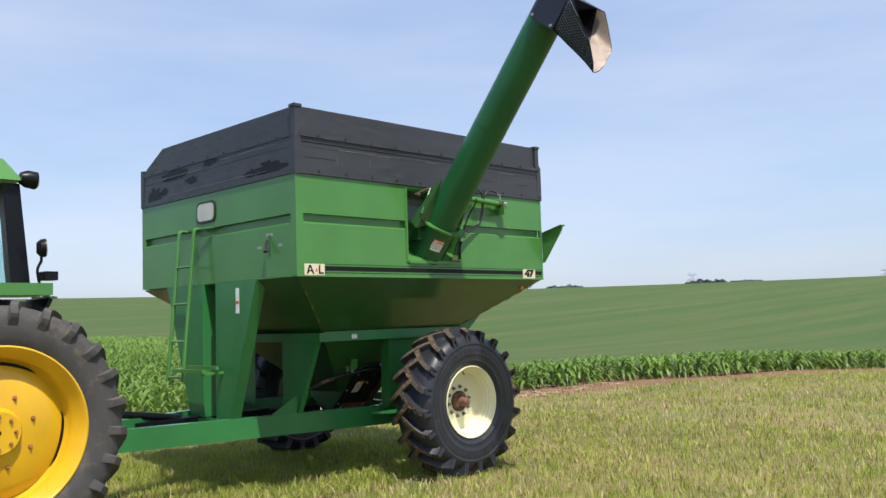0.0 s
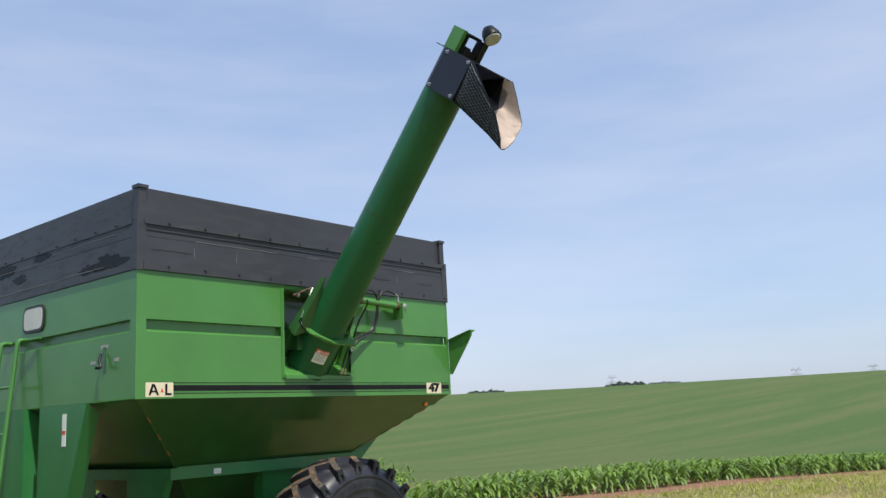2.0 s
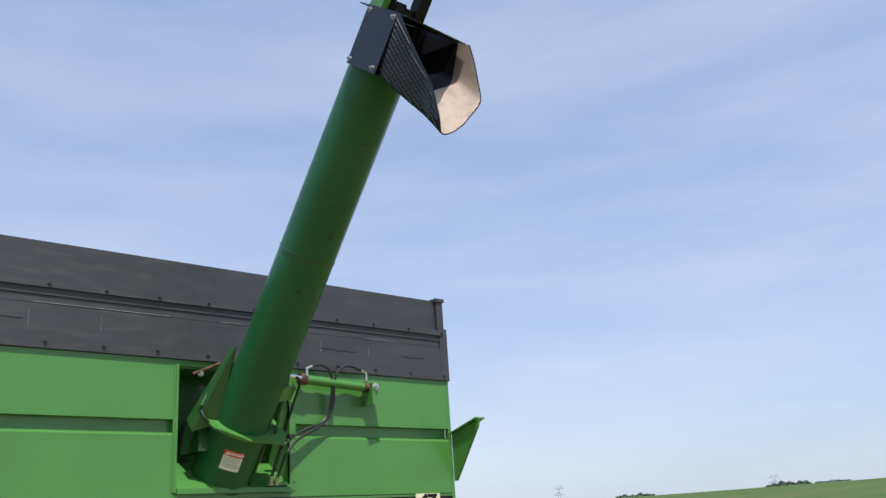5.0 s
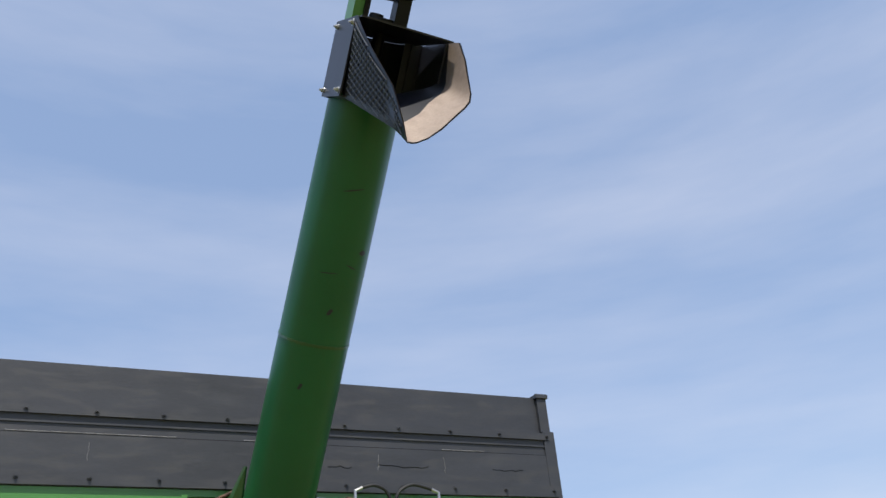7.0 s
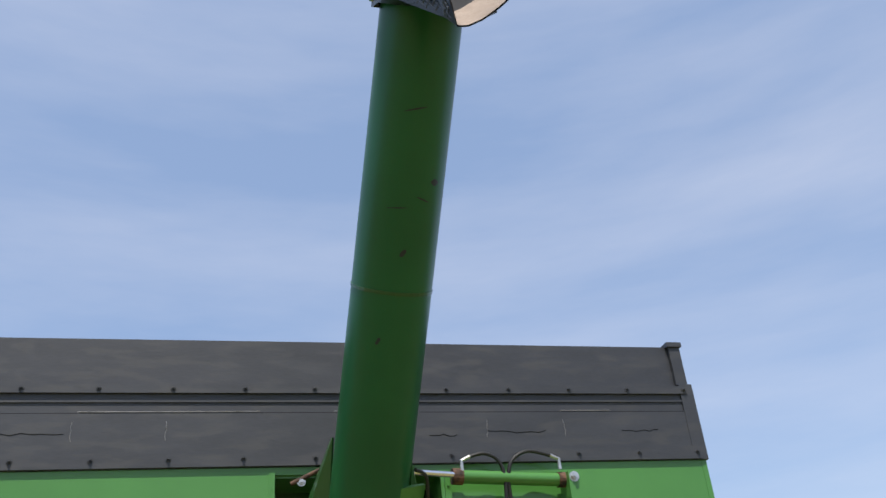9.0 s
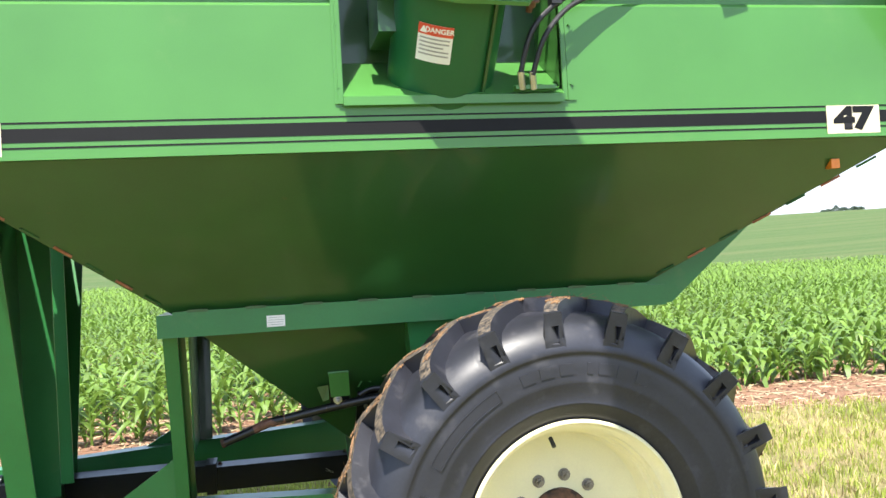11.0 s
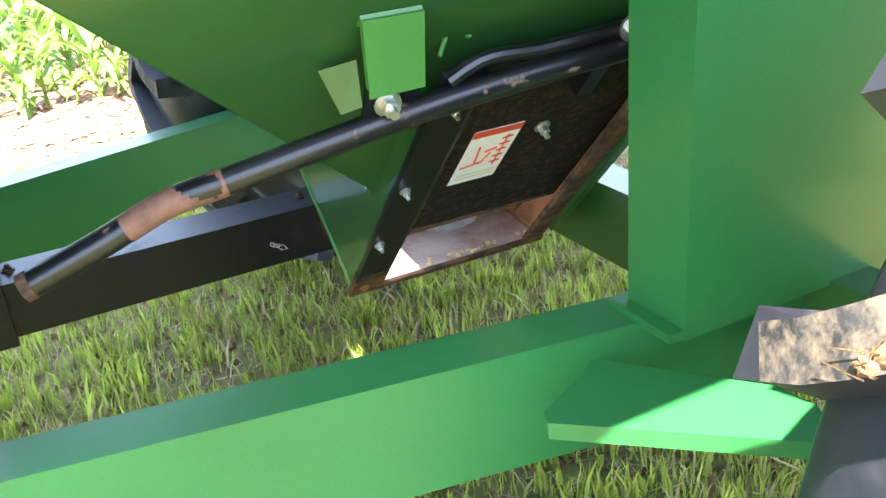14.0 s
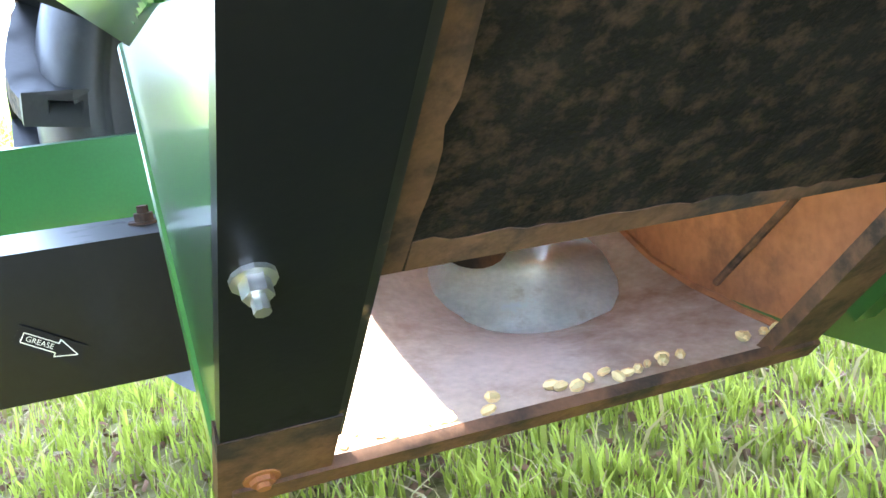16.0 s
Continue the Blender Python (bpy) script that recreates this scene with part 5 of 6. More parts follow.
part("pivot_tab", plate([(1.462, 1.018, 1.25), (1.552, 1.018, 1.256), (1.552, 1.05, 1.205), (1.462, 1.05, 1.20)], 0.012), BLACK_PAINT, CART)
part("pivot_wing", plate([(1.405, 1.05, 1.285), (1.458, 1.03, 1.295), (1.458, 1.03, 1.225), (1.43, 1.05, 1.215)], 0.008), GREEN_WORN_SHADE, CART)
part("bolt", bolt((1.497, 1.03, 1.222), (-0.1, -1, -0.35), 0.0145, 0.022), STEEL, CART, "large zinc-plated pivot bolt")
part("bolt", bolt((1.90, 0.965, 1.275), (-0.1, -1, -0.35), 0.016, 0.022), STEEL, CART)
part("lever_link", pipe(curve([(1.60, 1.025, 1.235), (1.66, 1.01, 1.262), (1.76, 1.00, 1.262), (1.90, 0.98, 1.275)]), 0.012), WORN_BLACK, lever)
part("wire", pipe(curve([(1.60, 1.05, 1.27), (1.63, 1.06, 1.31), (1.66, 1.06, 1.29), (1.65, 1.07, 1.34)]), 0.004), GREEN, CART)
# guard bolts and arrow sticker
for x in (0.885, 1.585):
    part("bolt", bolt((x, 1.93, 0.785), (0, 0, 1), 0.010, 0.010), RUST_DARK, CART)
part("guard_sleeve", box(0.812, 0.868, 1.830, 2.015, 0.642, 0.807, 0.006), BLACK_PAINT, CART)
def lettering(text, size, place, mat, parent, name="lettering", bold=0.0):
    """Text in the built-in font; place maps (across, up) to the world."""
    cu = bpy.data.curves.new(name, "FONT")
    cu.body, cu.size, cu.align_x, cu.align_y, cu.offset = text, size, "CENTER", "CENTER", bold
    tmp = bpy.data.objects.new(name, cu)
    me = bpy.data.meshes.new_from_object(tmp)
    bpy.data.objects.remove(tmp)
    for v in me.vertices:
        v.co = place(v.co.x, v.co.y)
    me.materials.clear()
    me.materials.append(mat)
    ob = new(name, me)
    ob.parent = parent
    return ob


for x0 in (1.489, 0.52):
    def spot(a, b, out=0.0, x0=x0):
        return (x0 + a * 0.68 + b * 0.40, 1.8478 - out, 0.703 - a * 0.40 + b * 0.68)

    st = part("arrow_sticker", solid([spot(a, b, 0.0) for a, b in ((-0.036, -0.012), (0.036, -0.012), (0.036, 0.012), (-0.036, 0.012))],
                                     [spot(a, b, 0.0012) for a, b in ((-0.036, -0.012), (0.036, -0.012), (0.036, 0.012), (-0.036, 0.012))]), INK, CART, "small dark sticker with a white arrow")
    outline = [(-0.029, -0.0055), (0.008, -0.0055), (0.008, -0.0100), (0.030, 0.0), (0.008, 0.0100), (0.008, 0.0055), (-0.029, 0.0055)]
    for (a0, b0), (a1, b1) in zip(outline, outline[1:] + outline[:1]):
        part("arrow_outline", pipe([spot(a0, b0, 0.0016), spot(a1, b1, 0.0016)], 0.0005, 5), WHITE, st)
    lettering("GREASE", 0.0085, lambda a, b: spot(a - 0.0105, b, 0.0018), WHITE, st)

# ---- ladder, window, latch, decals ----
lad = part("ladder", pipe(curve([(0.0, 1.83, 2.90), (-0.07, 1.83, 2.90), (-0.10, 1.83, 2.84), (-0.13, 1.83, 2.5), (-0.25, 1.83, 1.20)], 6), 0.022, 8), GREEN, CART, "narrow green access ladder", smooth=True)
part("ladder_rail", pipe(curve([(0.0, 2.17, 2.90), (-0.07, 2.17, 2.90), (-0.10, 2.17, 2.84), (-0.13, 2.17, 2.5), (-0.25, 2.17, 1.20)], 6), 0.022, 8), GREEN, lad, smooth=True)
for z in (2.48, 2.06, 1.64, 1.24):
    x = -0.13 - 0.12 * (2.5 - z) / 1.3
    part("rung", cyl((x, 1.83, z), (x, 2.17, z), 0.014, seg=8), GREEN, lad)
part("rung", cyl((-0.02, 1.55, 2.90), (-0.06, 1.85, 2.90), 0.012, seg=8), GREEN, lad)
part("foot_bar", box(-0.30, -0.26, 1.32, 1.98, 1.30, 1.34, 0.004), GREEN, CART)
part("foot_bar", box(-0.14, -0.10, 1.32, 1.98, 1.33, 1.37, 0.004), GREEN, CART)
part("foot_bar", box(-0.30, -0.02, 1.35, 1.39, 1.28, 1.31, 0.004), GREEN, CART)


def rounded(cy_0, cz_0, hw, hh, r, x, n=6):
    out = []
    for sy, sz, a0 in ((1, 1, 0), (-1, 1, 90), (-1, -1, 180), (1, -1, 270)):
        for k in range(n + 1):
            a = radians(a0 + 90 * k / n)
            out.append((x, cy_0 + sy * (hw - r) + r * math.cos(a), cz_0 + sz * (hh - r) + r * math.sin(a)))
    return out


part("window_seal", solid(rounded(1.72, 3.09, 0.205, 0.125, 0.08, -0.014), rounded(1.72, 3.09, 0.205, 0.125, 0.08, 0.004), 0.003), HOSE, CART, "black rubber window seal")
part("sight_window", solid(rounded(1.72, 3.09, 0.175, 0.098, 0.06, -0.018), rounded(1.72, 3.09, 0.175, 0.098, 0.06, -0.010), 0.002), PORT, CART, "clouded sight window")
part("latch_lever", pipe(curve([(-0.03, 0.47, 2.66), (-0.05, 0.46, 2.60), (-0.05, 0.44, 2.55), (-0.10, 0.42, 2.54)]), 0.014), HOSE, CART, "black valve lever")
part("lever_slot", box(-0.006, 0.002, 0.455, 0.485, 2.50, 2.72, 0.002), GREEN_WORN_SHADE, CART)
for y, z, w_ in ((0.47, 2.72, 0.12), (0.65, 2.60, 0.08), (0.28, 2.60, 0.07)):
    part("stencil", box(-0.0018, 0.001, y - w_ / 2, y + w_ / 2, z - 0.014, z + 0.014, 0), GREY_INK, front, "faint unreadable stencil")
lw = part("leg_decal", box(-0.0295, -0.026, 1.02, 1.085, 1.93, 2.20, 0), WHITE, CART, "white strip decal with red mark")
part("leg_decal_mark", box(-0.031, -0.0292, 1.02, 1.085, 2.03, 2.06, 0), RED, lw)
rl = part("sticker", box(1.185, 1.262, 0.6285, 0.631, 1.612, 1.660, 0), WHITE, CART, "small white notice")
for k in range(4):
    part("sticker_print", box(1.192, 1.255, 0.6275, 0.6288, 1.620 + 0.010 * k, 1.622 + 0.010 * k, 0), GREY_INK, rl)


n47 = part("number_decal", box(3.468, 3.712, -0.0045, -0.0018, 2.282, 2.397, 0), IVORY, side, "ivory decal with a black number")
lettering("47", 0.118, lambda a, b: (3.59 + a * 1.42, -0.0055, 2.34 + b), INK, n47, bold=0.008)
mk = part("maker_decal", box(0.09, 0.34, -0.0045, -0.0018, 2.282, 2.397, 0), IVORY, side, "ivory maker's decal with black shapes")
part("maker_mark", plate([(0.115, -0.0055, 2.295), (0.135, -0.0055, 2.295), (0.165, -0.0055, 2.385), (0.145, -0.0055, 2.385)], 0.001), INK, mk)
part("maker_mark", plate([(0.190, -0.0055, 2.295), (0.210, -0.0055, 2.295), (0.170, -0.0055, 2.385), (0.150, -0.0055, 2.385)], 0.001), INK, mk)
part("maker_mark", box(0.135, 0.185, -0.006, -0.005, 2.318, 2.332, 0), INK, mk)
part("maker_mark", box(0.265, 0.285, -0.006, -0.005, 2.295, 2.385, 0), INK, mk)
part("maker_mark", box(0.265, 0.325, -0.0064, -0.0054, 2.295, 2.312, 0), INK, mk)
part("maker_mark", plate([(0.222, -0.0055, 2.318), (0.252, -0.0055, 2.318), (0.237, -0.0055, 2.355)], 0.001), RED, mk)


def on_boot(a, b, out=0.0):
    """A point of the auger housing's skin: a across, b along it."""
    ang = -0.42 + a / 0.207
    return aug(-0.03 + b, (0.2075 + out) * math.cos(ang), (0.2075 + out) * math.sin(ang))


def boot_patch(a0, a1, b0, b1, out):
    return rings([[on_boot(a0 + (a1 - a0) * i / 8, b, out) for i in range(9)] for b in (b0, b1)], close=False)


dz = part("danger_decal", boot_patch(-0.065, 0.065, -0.055, 0.085, 0.001), WHITE, CART, "white danger decal with a red heading")
part("danger_band", boot_patch(-0.065, 0.065, 0.045, 0.085, 0.002), RED, dz)
lettering("DANGER", 0.026, lambda a, b: on_boot(a + 0.015, 0.065 + b, 0.003), WHITE, dz, bold=0.0008)
part("danger_triangle", rings([[on_boot(-0.058, 0.052, 0.003), on_boot(-0.030, 0.052, 0.003)], [on_boot(-0.0445, 0.078, 0.003), on_boot(-0.0435, 0.078, 0.003)]], close=False), WHITE, dz)
for k in range(5):
    part("danger_print", boot_patch(-0.055, 0.055 - 0.02 * (k % 3 == 2), 0.030 - 0.015 * k, 0.036 - 0.015 * k, 0.002), GREY_INK, dz)


# ---- tractor ----
TR = thing("tractor", -3.2, MID, 0.0, "green farm tractor with yellow rear wheels and cab", "tractor")


def tractor_wheel(cx, cy_out, cz, s):
    R, half, rr = 1.035, 0.24, 0.685
    cy = cy_out + s * half
    wheel = part("rear_wheel", cyl((cx, cy, cz), (cx, cy + s * 0.2, cz), 0.2, seg=32), BLACK_PAINT, TR, "tall dusty tyre on a yellow rim")
    prof = [(-0.20, rr), (-0.228, rr + 0.06), (-0.245, rr + 0.14), (-0.24, rr + 0.22), (-0.215, R - 0.05), (-0.15, R - 0.012), (0, R)]
    part("tyre", lathe(prof + [(-a, r) for a, r in prof[-2::-1]], cx, cy, cz, 96), TRACTOR_TYRE, wheel, "dusty black tractor tyre", smooth="all")
    for side_ in (1, -1):
        for k in range(24):
            bm = tread_bar(cx, cy, cz, s, side_, 2 * math.pi * (k + (0.5 if side_ > 0 else 0)) / 24, R, half, 0.045, 0.075, 1.0, 0.10)
            part("tread_bar", bm, TRACTOR_TYRE, wheel)
    o = -s * 0.205
    rim = [(o - s * 0.012, rr + 0.018), (o - s * 0.018, rr + 0.004), (o, rr - 0.018), (o + s * 0.03, rr - 0.03), (o + s * 0.07, rr - 0.075), (o + s * 0.12, rr - 0.09),
           (o + s * 0.16, rr - 0.10), (o + s * 0.20, rr - 0.14)]
    part("rim", lathe(rim, cx, cy, cz, 96), YELLOW, wheel, "yellow steel rim", smooth=True)
    part("wheel_disc", lathe([(o + s * 0.19, 0.575), (o + s * 0.17, 0.54), (o + s * 0.11, 0.44), (o + s * 0.10, 0.20), (o + s * 0.04, 0.17), (o + s * 0.04, 0.02)], cx, cy, cz, 72), YELLOW, wheel, "dished yellow wheel disc", smooth=True)
    # Solid black crescents stand in for the shade of open gaps.
    for a0 in (-12, 78, 168, 258):
        slot = []
        for side2 in (1, -1):
            for k in range(13):
                f = k / 12 if side2 > 0 else 1 - k / 12
                a, r = radians(a0 - 24 + 48 * f), 0.560 + side2 * 0.020 * math.sin(math.pi * f) + side2 * 0.001
                slot.append((cx + r * math.cos(a), cy + o + s * (0.172 - 0.3 * (0.56 - r)), cz + r * math.sin(a)))
        part("rim_slot_shade", solid(slot, [(x, y + s * 0.03, z) for x, y, z in slot], 0), INK, wheel, "black insert for the shaded gap between disc and rim")
    # Black ring put in for the shade between disc and rim.
    part("disc_gap_shade", lathe([(o + s * 0.205, rr - 0.10), (o + s * 0.21, 0.55)], cx, cy, cz, 72), INK, wheel)
    for k in range(8):
        a = 2 * math.pi * k / 8
        part("wheel_bolt", bolt((cx + 0.13 * math.cos(a), cy + o + s * 0.05, cz + 0.13 * math.sin(a)), (0, -s, 0), 0.016, 0.02), RUST, wheel)
        part("wheel_bolt", bolt((cx + 0.30 * math.cos(a + 0.3), cy + o + s * 0.105, cz + 0.30 * math.sin(a + 0.3)), (0, -s, 0), 0.014, 0.016), RUST, wheel)
    return wheel


TX, TZ = -2.62, 1.0
tractor_wheel(TX, 0.34, TZ, 1)
tractor_wheel(TX, W - 0.34, TZ, -1)
part("rear_axle", cyl((TX, 0.6, TZ), (TX, W - 0.6, TZ), 0.13), GREEN_WORN_SHADE, TR)
part("transmission", box(-4.6, -2.2, 1.30, 1.99, 0.62, 1.35, 0.05), GREEN_WORN_SHADE, TR)
part("drawbar", box(-2.3, -1.62, MID - 0.06, MID + 0.06, 0.50, 0.56, 0.01), BLACK_PAINT, TR)
part("hitch_pin", cyl((-1.75, MID, 0.45), (-1.75, MID, 0.80), 0.025), STEEL, TR)
for s in (1, -1):
    def yt(y):
        return y if s > 0 else W - y
    loops = []
    for k in range(10):
        a = radians(69 + 71 * k / 9)
        r = 1.21
        x, z = TX + r * math.cos(a), TZ + r * math.sin(a)
        z = 2.21 if k < 6 else min(z, 2.21)
        loops.append([(x, yt(0.45), z), (x, yt(1.05), z), (x, yt(1.05), z - 0.10), (x, yt(0.45), z - 0.10)])
    fender = part("fender", bevel(rings(loops), 0.025, 2), GREEN, TR, "green rear fender", smooth=True)
    part("fender_liner", plate([(TX + 0.44, yt(0.5), 2.08), (TX + 0.44, yt(1.05), 2.08), (TX + 0.40, yt(1.05), 2.0), (TX + 0.40, yt(0.5), 2.0)], 0.03), BLACK_PAINT, fender)
    # cab pillars, roof lamps, fender lamps
    part("cab_pillar", solid([(-2.29, yt(0.68), 2.2), (-2.45, yt(0.68), 2.2), (-2.45, yt(0.80), 2.2), (-2.29, yt(0.80), 2.2)],
                             [(-2.37, yt(0.72), 3.08), (-2.51, yt(0.72), 3.08), (-2.51, yt(0.84), 3.08), (-2.37, yt(0.84), 3.08)], 0.01), BLACK_PAINT, TR, "black cab pillar")
    part("cab_pillar", solid([(-3.95, yt(0.66), 1.9), (-4.05, yt(0.66), 1.9), (-4.05, yt(0.76), 1.9), (-3.95, yt(0.76), 1.9)],
                             [(-3.90, yt(0.72), 3.08), (-4.00, yt(0.72), 3.08), (-4.00, yt(0.82), 3.08), (-3.90, yt(0.82), 3.08)], 0.01), BLACK_PAINT, TR)
    rl_ = part("roof_lamp", pipe([(-2.38, yt(0.68), 3.125), (-2.33, yt(0.68), 3.12), (-2.25, yt(0.68), 3.11)], [0.05, 0.075, 0.078], 20), BLACK_PAINT, TR, "black roof work lamp", smooth=True)
    part("lens", cyl((-2.25, yt(0.68), 3.11), (-2.242, yt(0.68), 3.11), 0.07, 0.066, 20), LENS, rl_)
    part("lamp_stalk", pipe(curve([(-2.27, yt(0.52), 2.20), (-2.29, yt(0.52), 2.32), (-2.26, yt(0.52), 2.40), (-2.26, yt(0.52), 2.45)]), 0.012), BLACK_PAINT, TR)
    fl = part("fender_lamp", pipe([(-2.30, yt(0.52), 2.51), (-2.27, yt(0.51), 2.51), (-2.23, yt(0.50), 2.51)], [0.045, 0.075, 0.08], 20), BLACK_PAINT, TR, "round fender lamp", smooth=True)
    part("lens", cyl((-2.23, yt(0.50), 2.51), (-2.222, yt(0.498), 2.51), 0.072, 0.068, 20), LENS, fl)
    part("tail_lamp", box(-2.25, -2.14, *sorted((yt(0.46), yt(0.60))), 2.235, 2.31, 0.012), BLACK_PAINT, TR)
GLASS = bpy.data.materials.new("cab_glass")
GLASS.use_nodes = True
gpn = GLASS.node_tree.nodes["Principled BSDF"]
gpn.inputs["Base Color"].default_value = (0.70, 0.88, 0.90, 1)
gpn.inputs["Transmission Weight"].default_value = 1.0
gpn.inputs["Roughness"].default_value = 0.02
gpn.inputs["IOR"].default_value = 1.15
part("cab_glass", plate([(-2.42, 0.80, 2.2), (-2.42, W - 0.80, 2.2), (-2.51, W - 0.86, 3.06), (-2.51, 0.86, 3.06)], 0.008), GLASS, TR, "tinted rear cab window")
part("cab_glass", plate([(-2.48, 0.70, 2.2), (-3.94, 0.70, 2.2), (-3.90, 0.76, 3.06), (-2.56, 0.76, 3.06)], 0.008), GLASS, TR)
part("cab_floor", box(-4.0, -2.45, 0.75, W - 0.75, 1.45, 2.05, 0.03), BLACK_PAINT, TR)
part("cab_roof", solid([(-4.1, 0.66, 3.10), (-2.36, 0.66, 3.10), (-2.36, W - 0.66, 3.10), (-4.1, W - 0.66, 3.10)],
                       [(-4.02, 0.78, 3.30), (-2.48, 0.80, 3.30), (-2.48, W - 0.80, 3.30), (-4.02, W - 0.78, 3.30)], 0.03), GREEN, TR, "green cab roof")
part("engine_hood", box(-6.0, -4.1, 1.25, 2.04, 1.35, 1.95, 0.05), GREEN, TR)
for s in (1, -1):
    cyf = 0.62 if s > 0 else W - 0.62
    fw = part("front_wheel", cyl((-5.6, cyf, 0.62), (-5.6, cyf + s * 0.3, 0.62), 0.12, seg=24), BLACK_PAINT, TR, "smaller front wheel")
    part("tyre", lathe([(-0.13, 0.38), (-0.17, 0.48), (-0.15, 0.58), (0, 0.62), (0.15, 0.58), (0.17, 0.48), (0.13, 0.38)], -5.6, cyf + s * 0.17, 0.62, 48), TRACTOR_TYRE, fw, smooth="all")
    part("rim", lathe([(-s * 0.13, 0.385), (-s * 0.03, 0.33), (-s * 0.02, 0.05)], -5.6, cyf + s * 0.17, 0.62, 48), YELLOW, fw, smooth=True)
part("front_axle", cyl((-5.6, 0.7, 0.62), (-5.6, W - 0.7, 0.62), 0.08), GREEN_WORN_SHADE, TR)


# ---- plants ----
def leaf_material(name, base, island, backlight, rough=0.6):
    return material(name, base, rough, vary=0.2, scale=1.5, fine=40, bump=0.0, island=island, backlight=backlight)


GRASS = leaf_material("grass_blade", (0.355, 0.415, 0.068), 0.42, 0.5)
GRASS_DRY = leaf_material("dry_grass", (0.40, 0.32, 0.15), 0.35, 0.2)
CORN = leaf_material("corn_leaf", (0.145, 0.245, 0.038), 0.30, 0.35, 0.5)
STRAW = material("straw_litter", (0.34, 0.265, 0.155), 0.8, vary=0.2, scale=3, fine=60, bump=0.0, island=0.35)
CLOD = material("soil_clod", (0.19, 0.10, 0.06), 0.95, vary=0.3, scale=8, fine=60, bump=0.2, island=0.3)
rng = np.random.default_rng(7)


def mesh_from(name, co, tri, mat, label, category, quads=False):
    me = bpy.data.meshes.new(name)
    k = tri.shape[1]
    me.vertices.add(len(co))
    me.vertices.foreach_set("co", np.ascontiguousarray(co, np.float32).ravel())
    me.loops.add(tri.size)
    me.loops.foreach_set("vertex_index", np.ascontiguousarray(tri, np.int32).ravel())
    me.polygons.add(len(tri))
    me.polygons.foreach_set("loop_start", np.arange(0, tri.size, k, dtype=np.int32))
    me.update(calc_edges=True)
    me.materials.append(mat)
    return tagged(new(name, me), label, category, kind="stuff")


def blades(x, y, h, w, lean):
    """Grass blades: each a bent, tapering strip of five corners."""
    n = len(x)
    z = height(x, y)
    a = rng.uniform(0, 2 * math.pi, n)
    b = a + rng.uniform(0.8, 2.3, n)
    sx, sy = np.cos(b) * w, np.sin(b) * w
    lx, ly = np.cos(a) * lean * h, np.sin(a) * lean * h
    rows = [(x - sx, y - sy, z - 0.01), (x + sx, y + sy, z - 0.01), (x + lx * 0.35 - sx * 0.8, y + ly * 0.35 - sy * 0.8, z + h * 0.6),
            (x + lx * 0.35 + sx * 0.8, y + ly * 0.35 + sy * 0.8, z + h * 0.6), (x + lx, y + ly, z + h)]
    co = np.stack([np.stack(r, -1) for r in rows], 1).reshape(-1, 3)
    i = np.arange(n)[:, None] * 5
    tri = np.concatenate([i + np.array([0, 1, 3]), i + np.array([0, 3, 2]), i + np.array([2, 3, 4])])
    return co, tri


def clumped(n, x0, x1, y0, y1, clump, spread):
    """Points in tufts, thinned beyond the grass edge."""
    m = max(n // clump, 1)
    cx, cy = rng.uniform(x0, x1, m), rng.uniform(y0, y1, m)
    x = np.repeat(cx, clump) + rng.normal(0, spread, m * clump)
    y = np.repeat(cy, clump) + rng.normal(0, spread, m * clump)
    keep = y < edge_y(x) + rng.normal(0, 0.25, len(x))
    return x[keep], y[keep]


def sward(name, n, area, clump, spread, h, w, mat, label, lean=(0.1, 0.7)):
    x, y = clumped(n, *area, clump, spread)
    k = len(x)
    hh = rng.uniform(h[0], h[1], k) * rng.uniform(0.6, 1.0, k)
    co, tri = blades(x, y, hh, rng.uniform(w[0], w[1], k), rng.uniform(lean[0], lean[1], k))
    return mesh_from(name, co, tri, mat, label, "grass")


sward("grass", 36000, (-0.6, 3.6, 0.2, 4.6), 13, 0.022, (0.05, 0.115), (0.0026, 0.0052), GRASS, "short bright green grass under the cart")
sward("grass", 110000, (-4.5, 8.0, -5.0, 6.0), 8, 0.04, (0.035, 0.09), (0.002, 0.0042), GRASS, "mown green grass round the cart")
sward("grass", 90000, (-8.0, 34.0, -10.0, 6.2), 8, 0.09, (0.05, 0.14), (0.004, 0.009), GRASS, "mown green grass along the field")
sward("dry_grass", 46000, (-4.5, 8.0, -5.0, 6.0), 5, 0.05, (0.04, 0.13), (0.0016, 0.003), GRASS_DRY, "dry yellow grass in the sward", (0.3, 1.4))
sward("dry_grass", 70000, (-8.0, 34.0, -10.0, 6.2), 6, 0.12, (0.05, 0.15), (0.003, 0.007), GRASS_DRY, "dry yellow grass along the field", (0.3, 1.4))


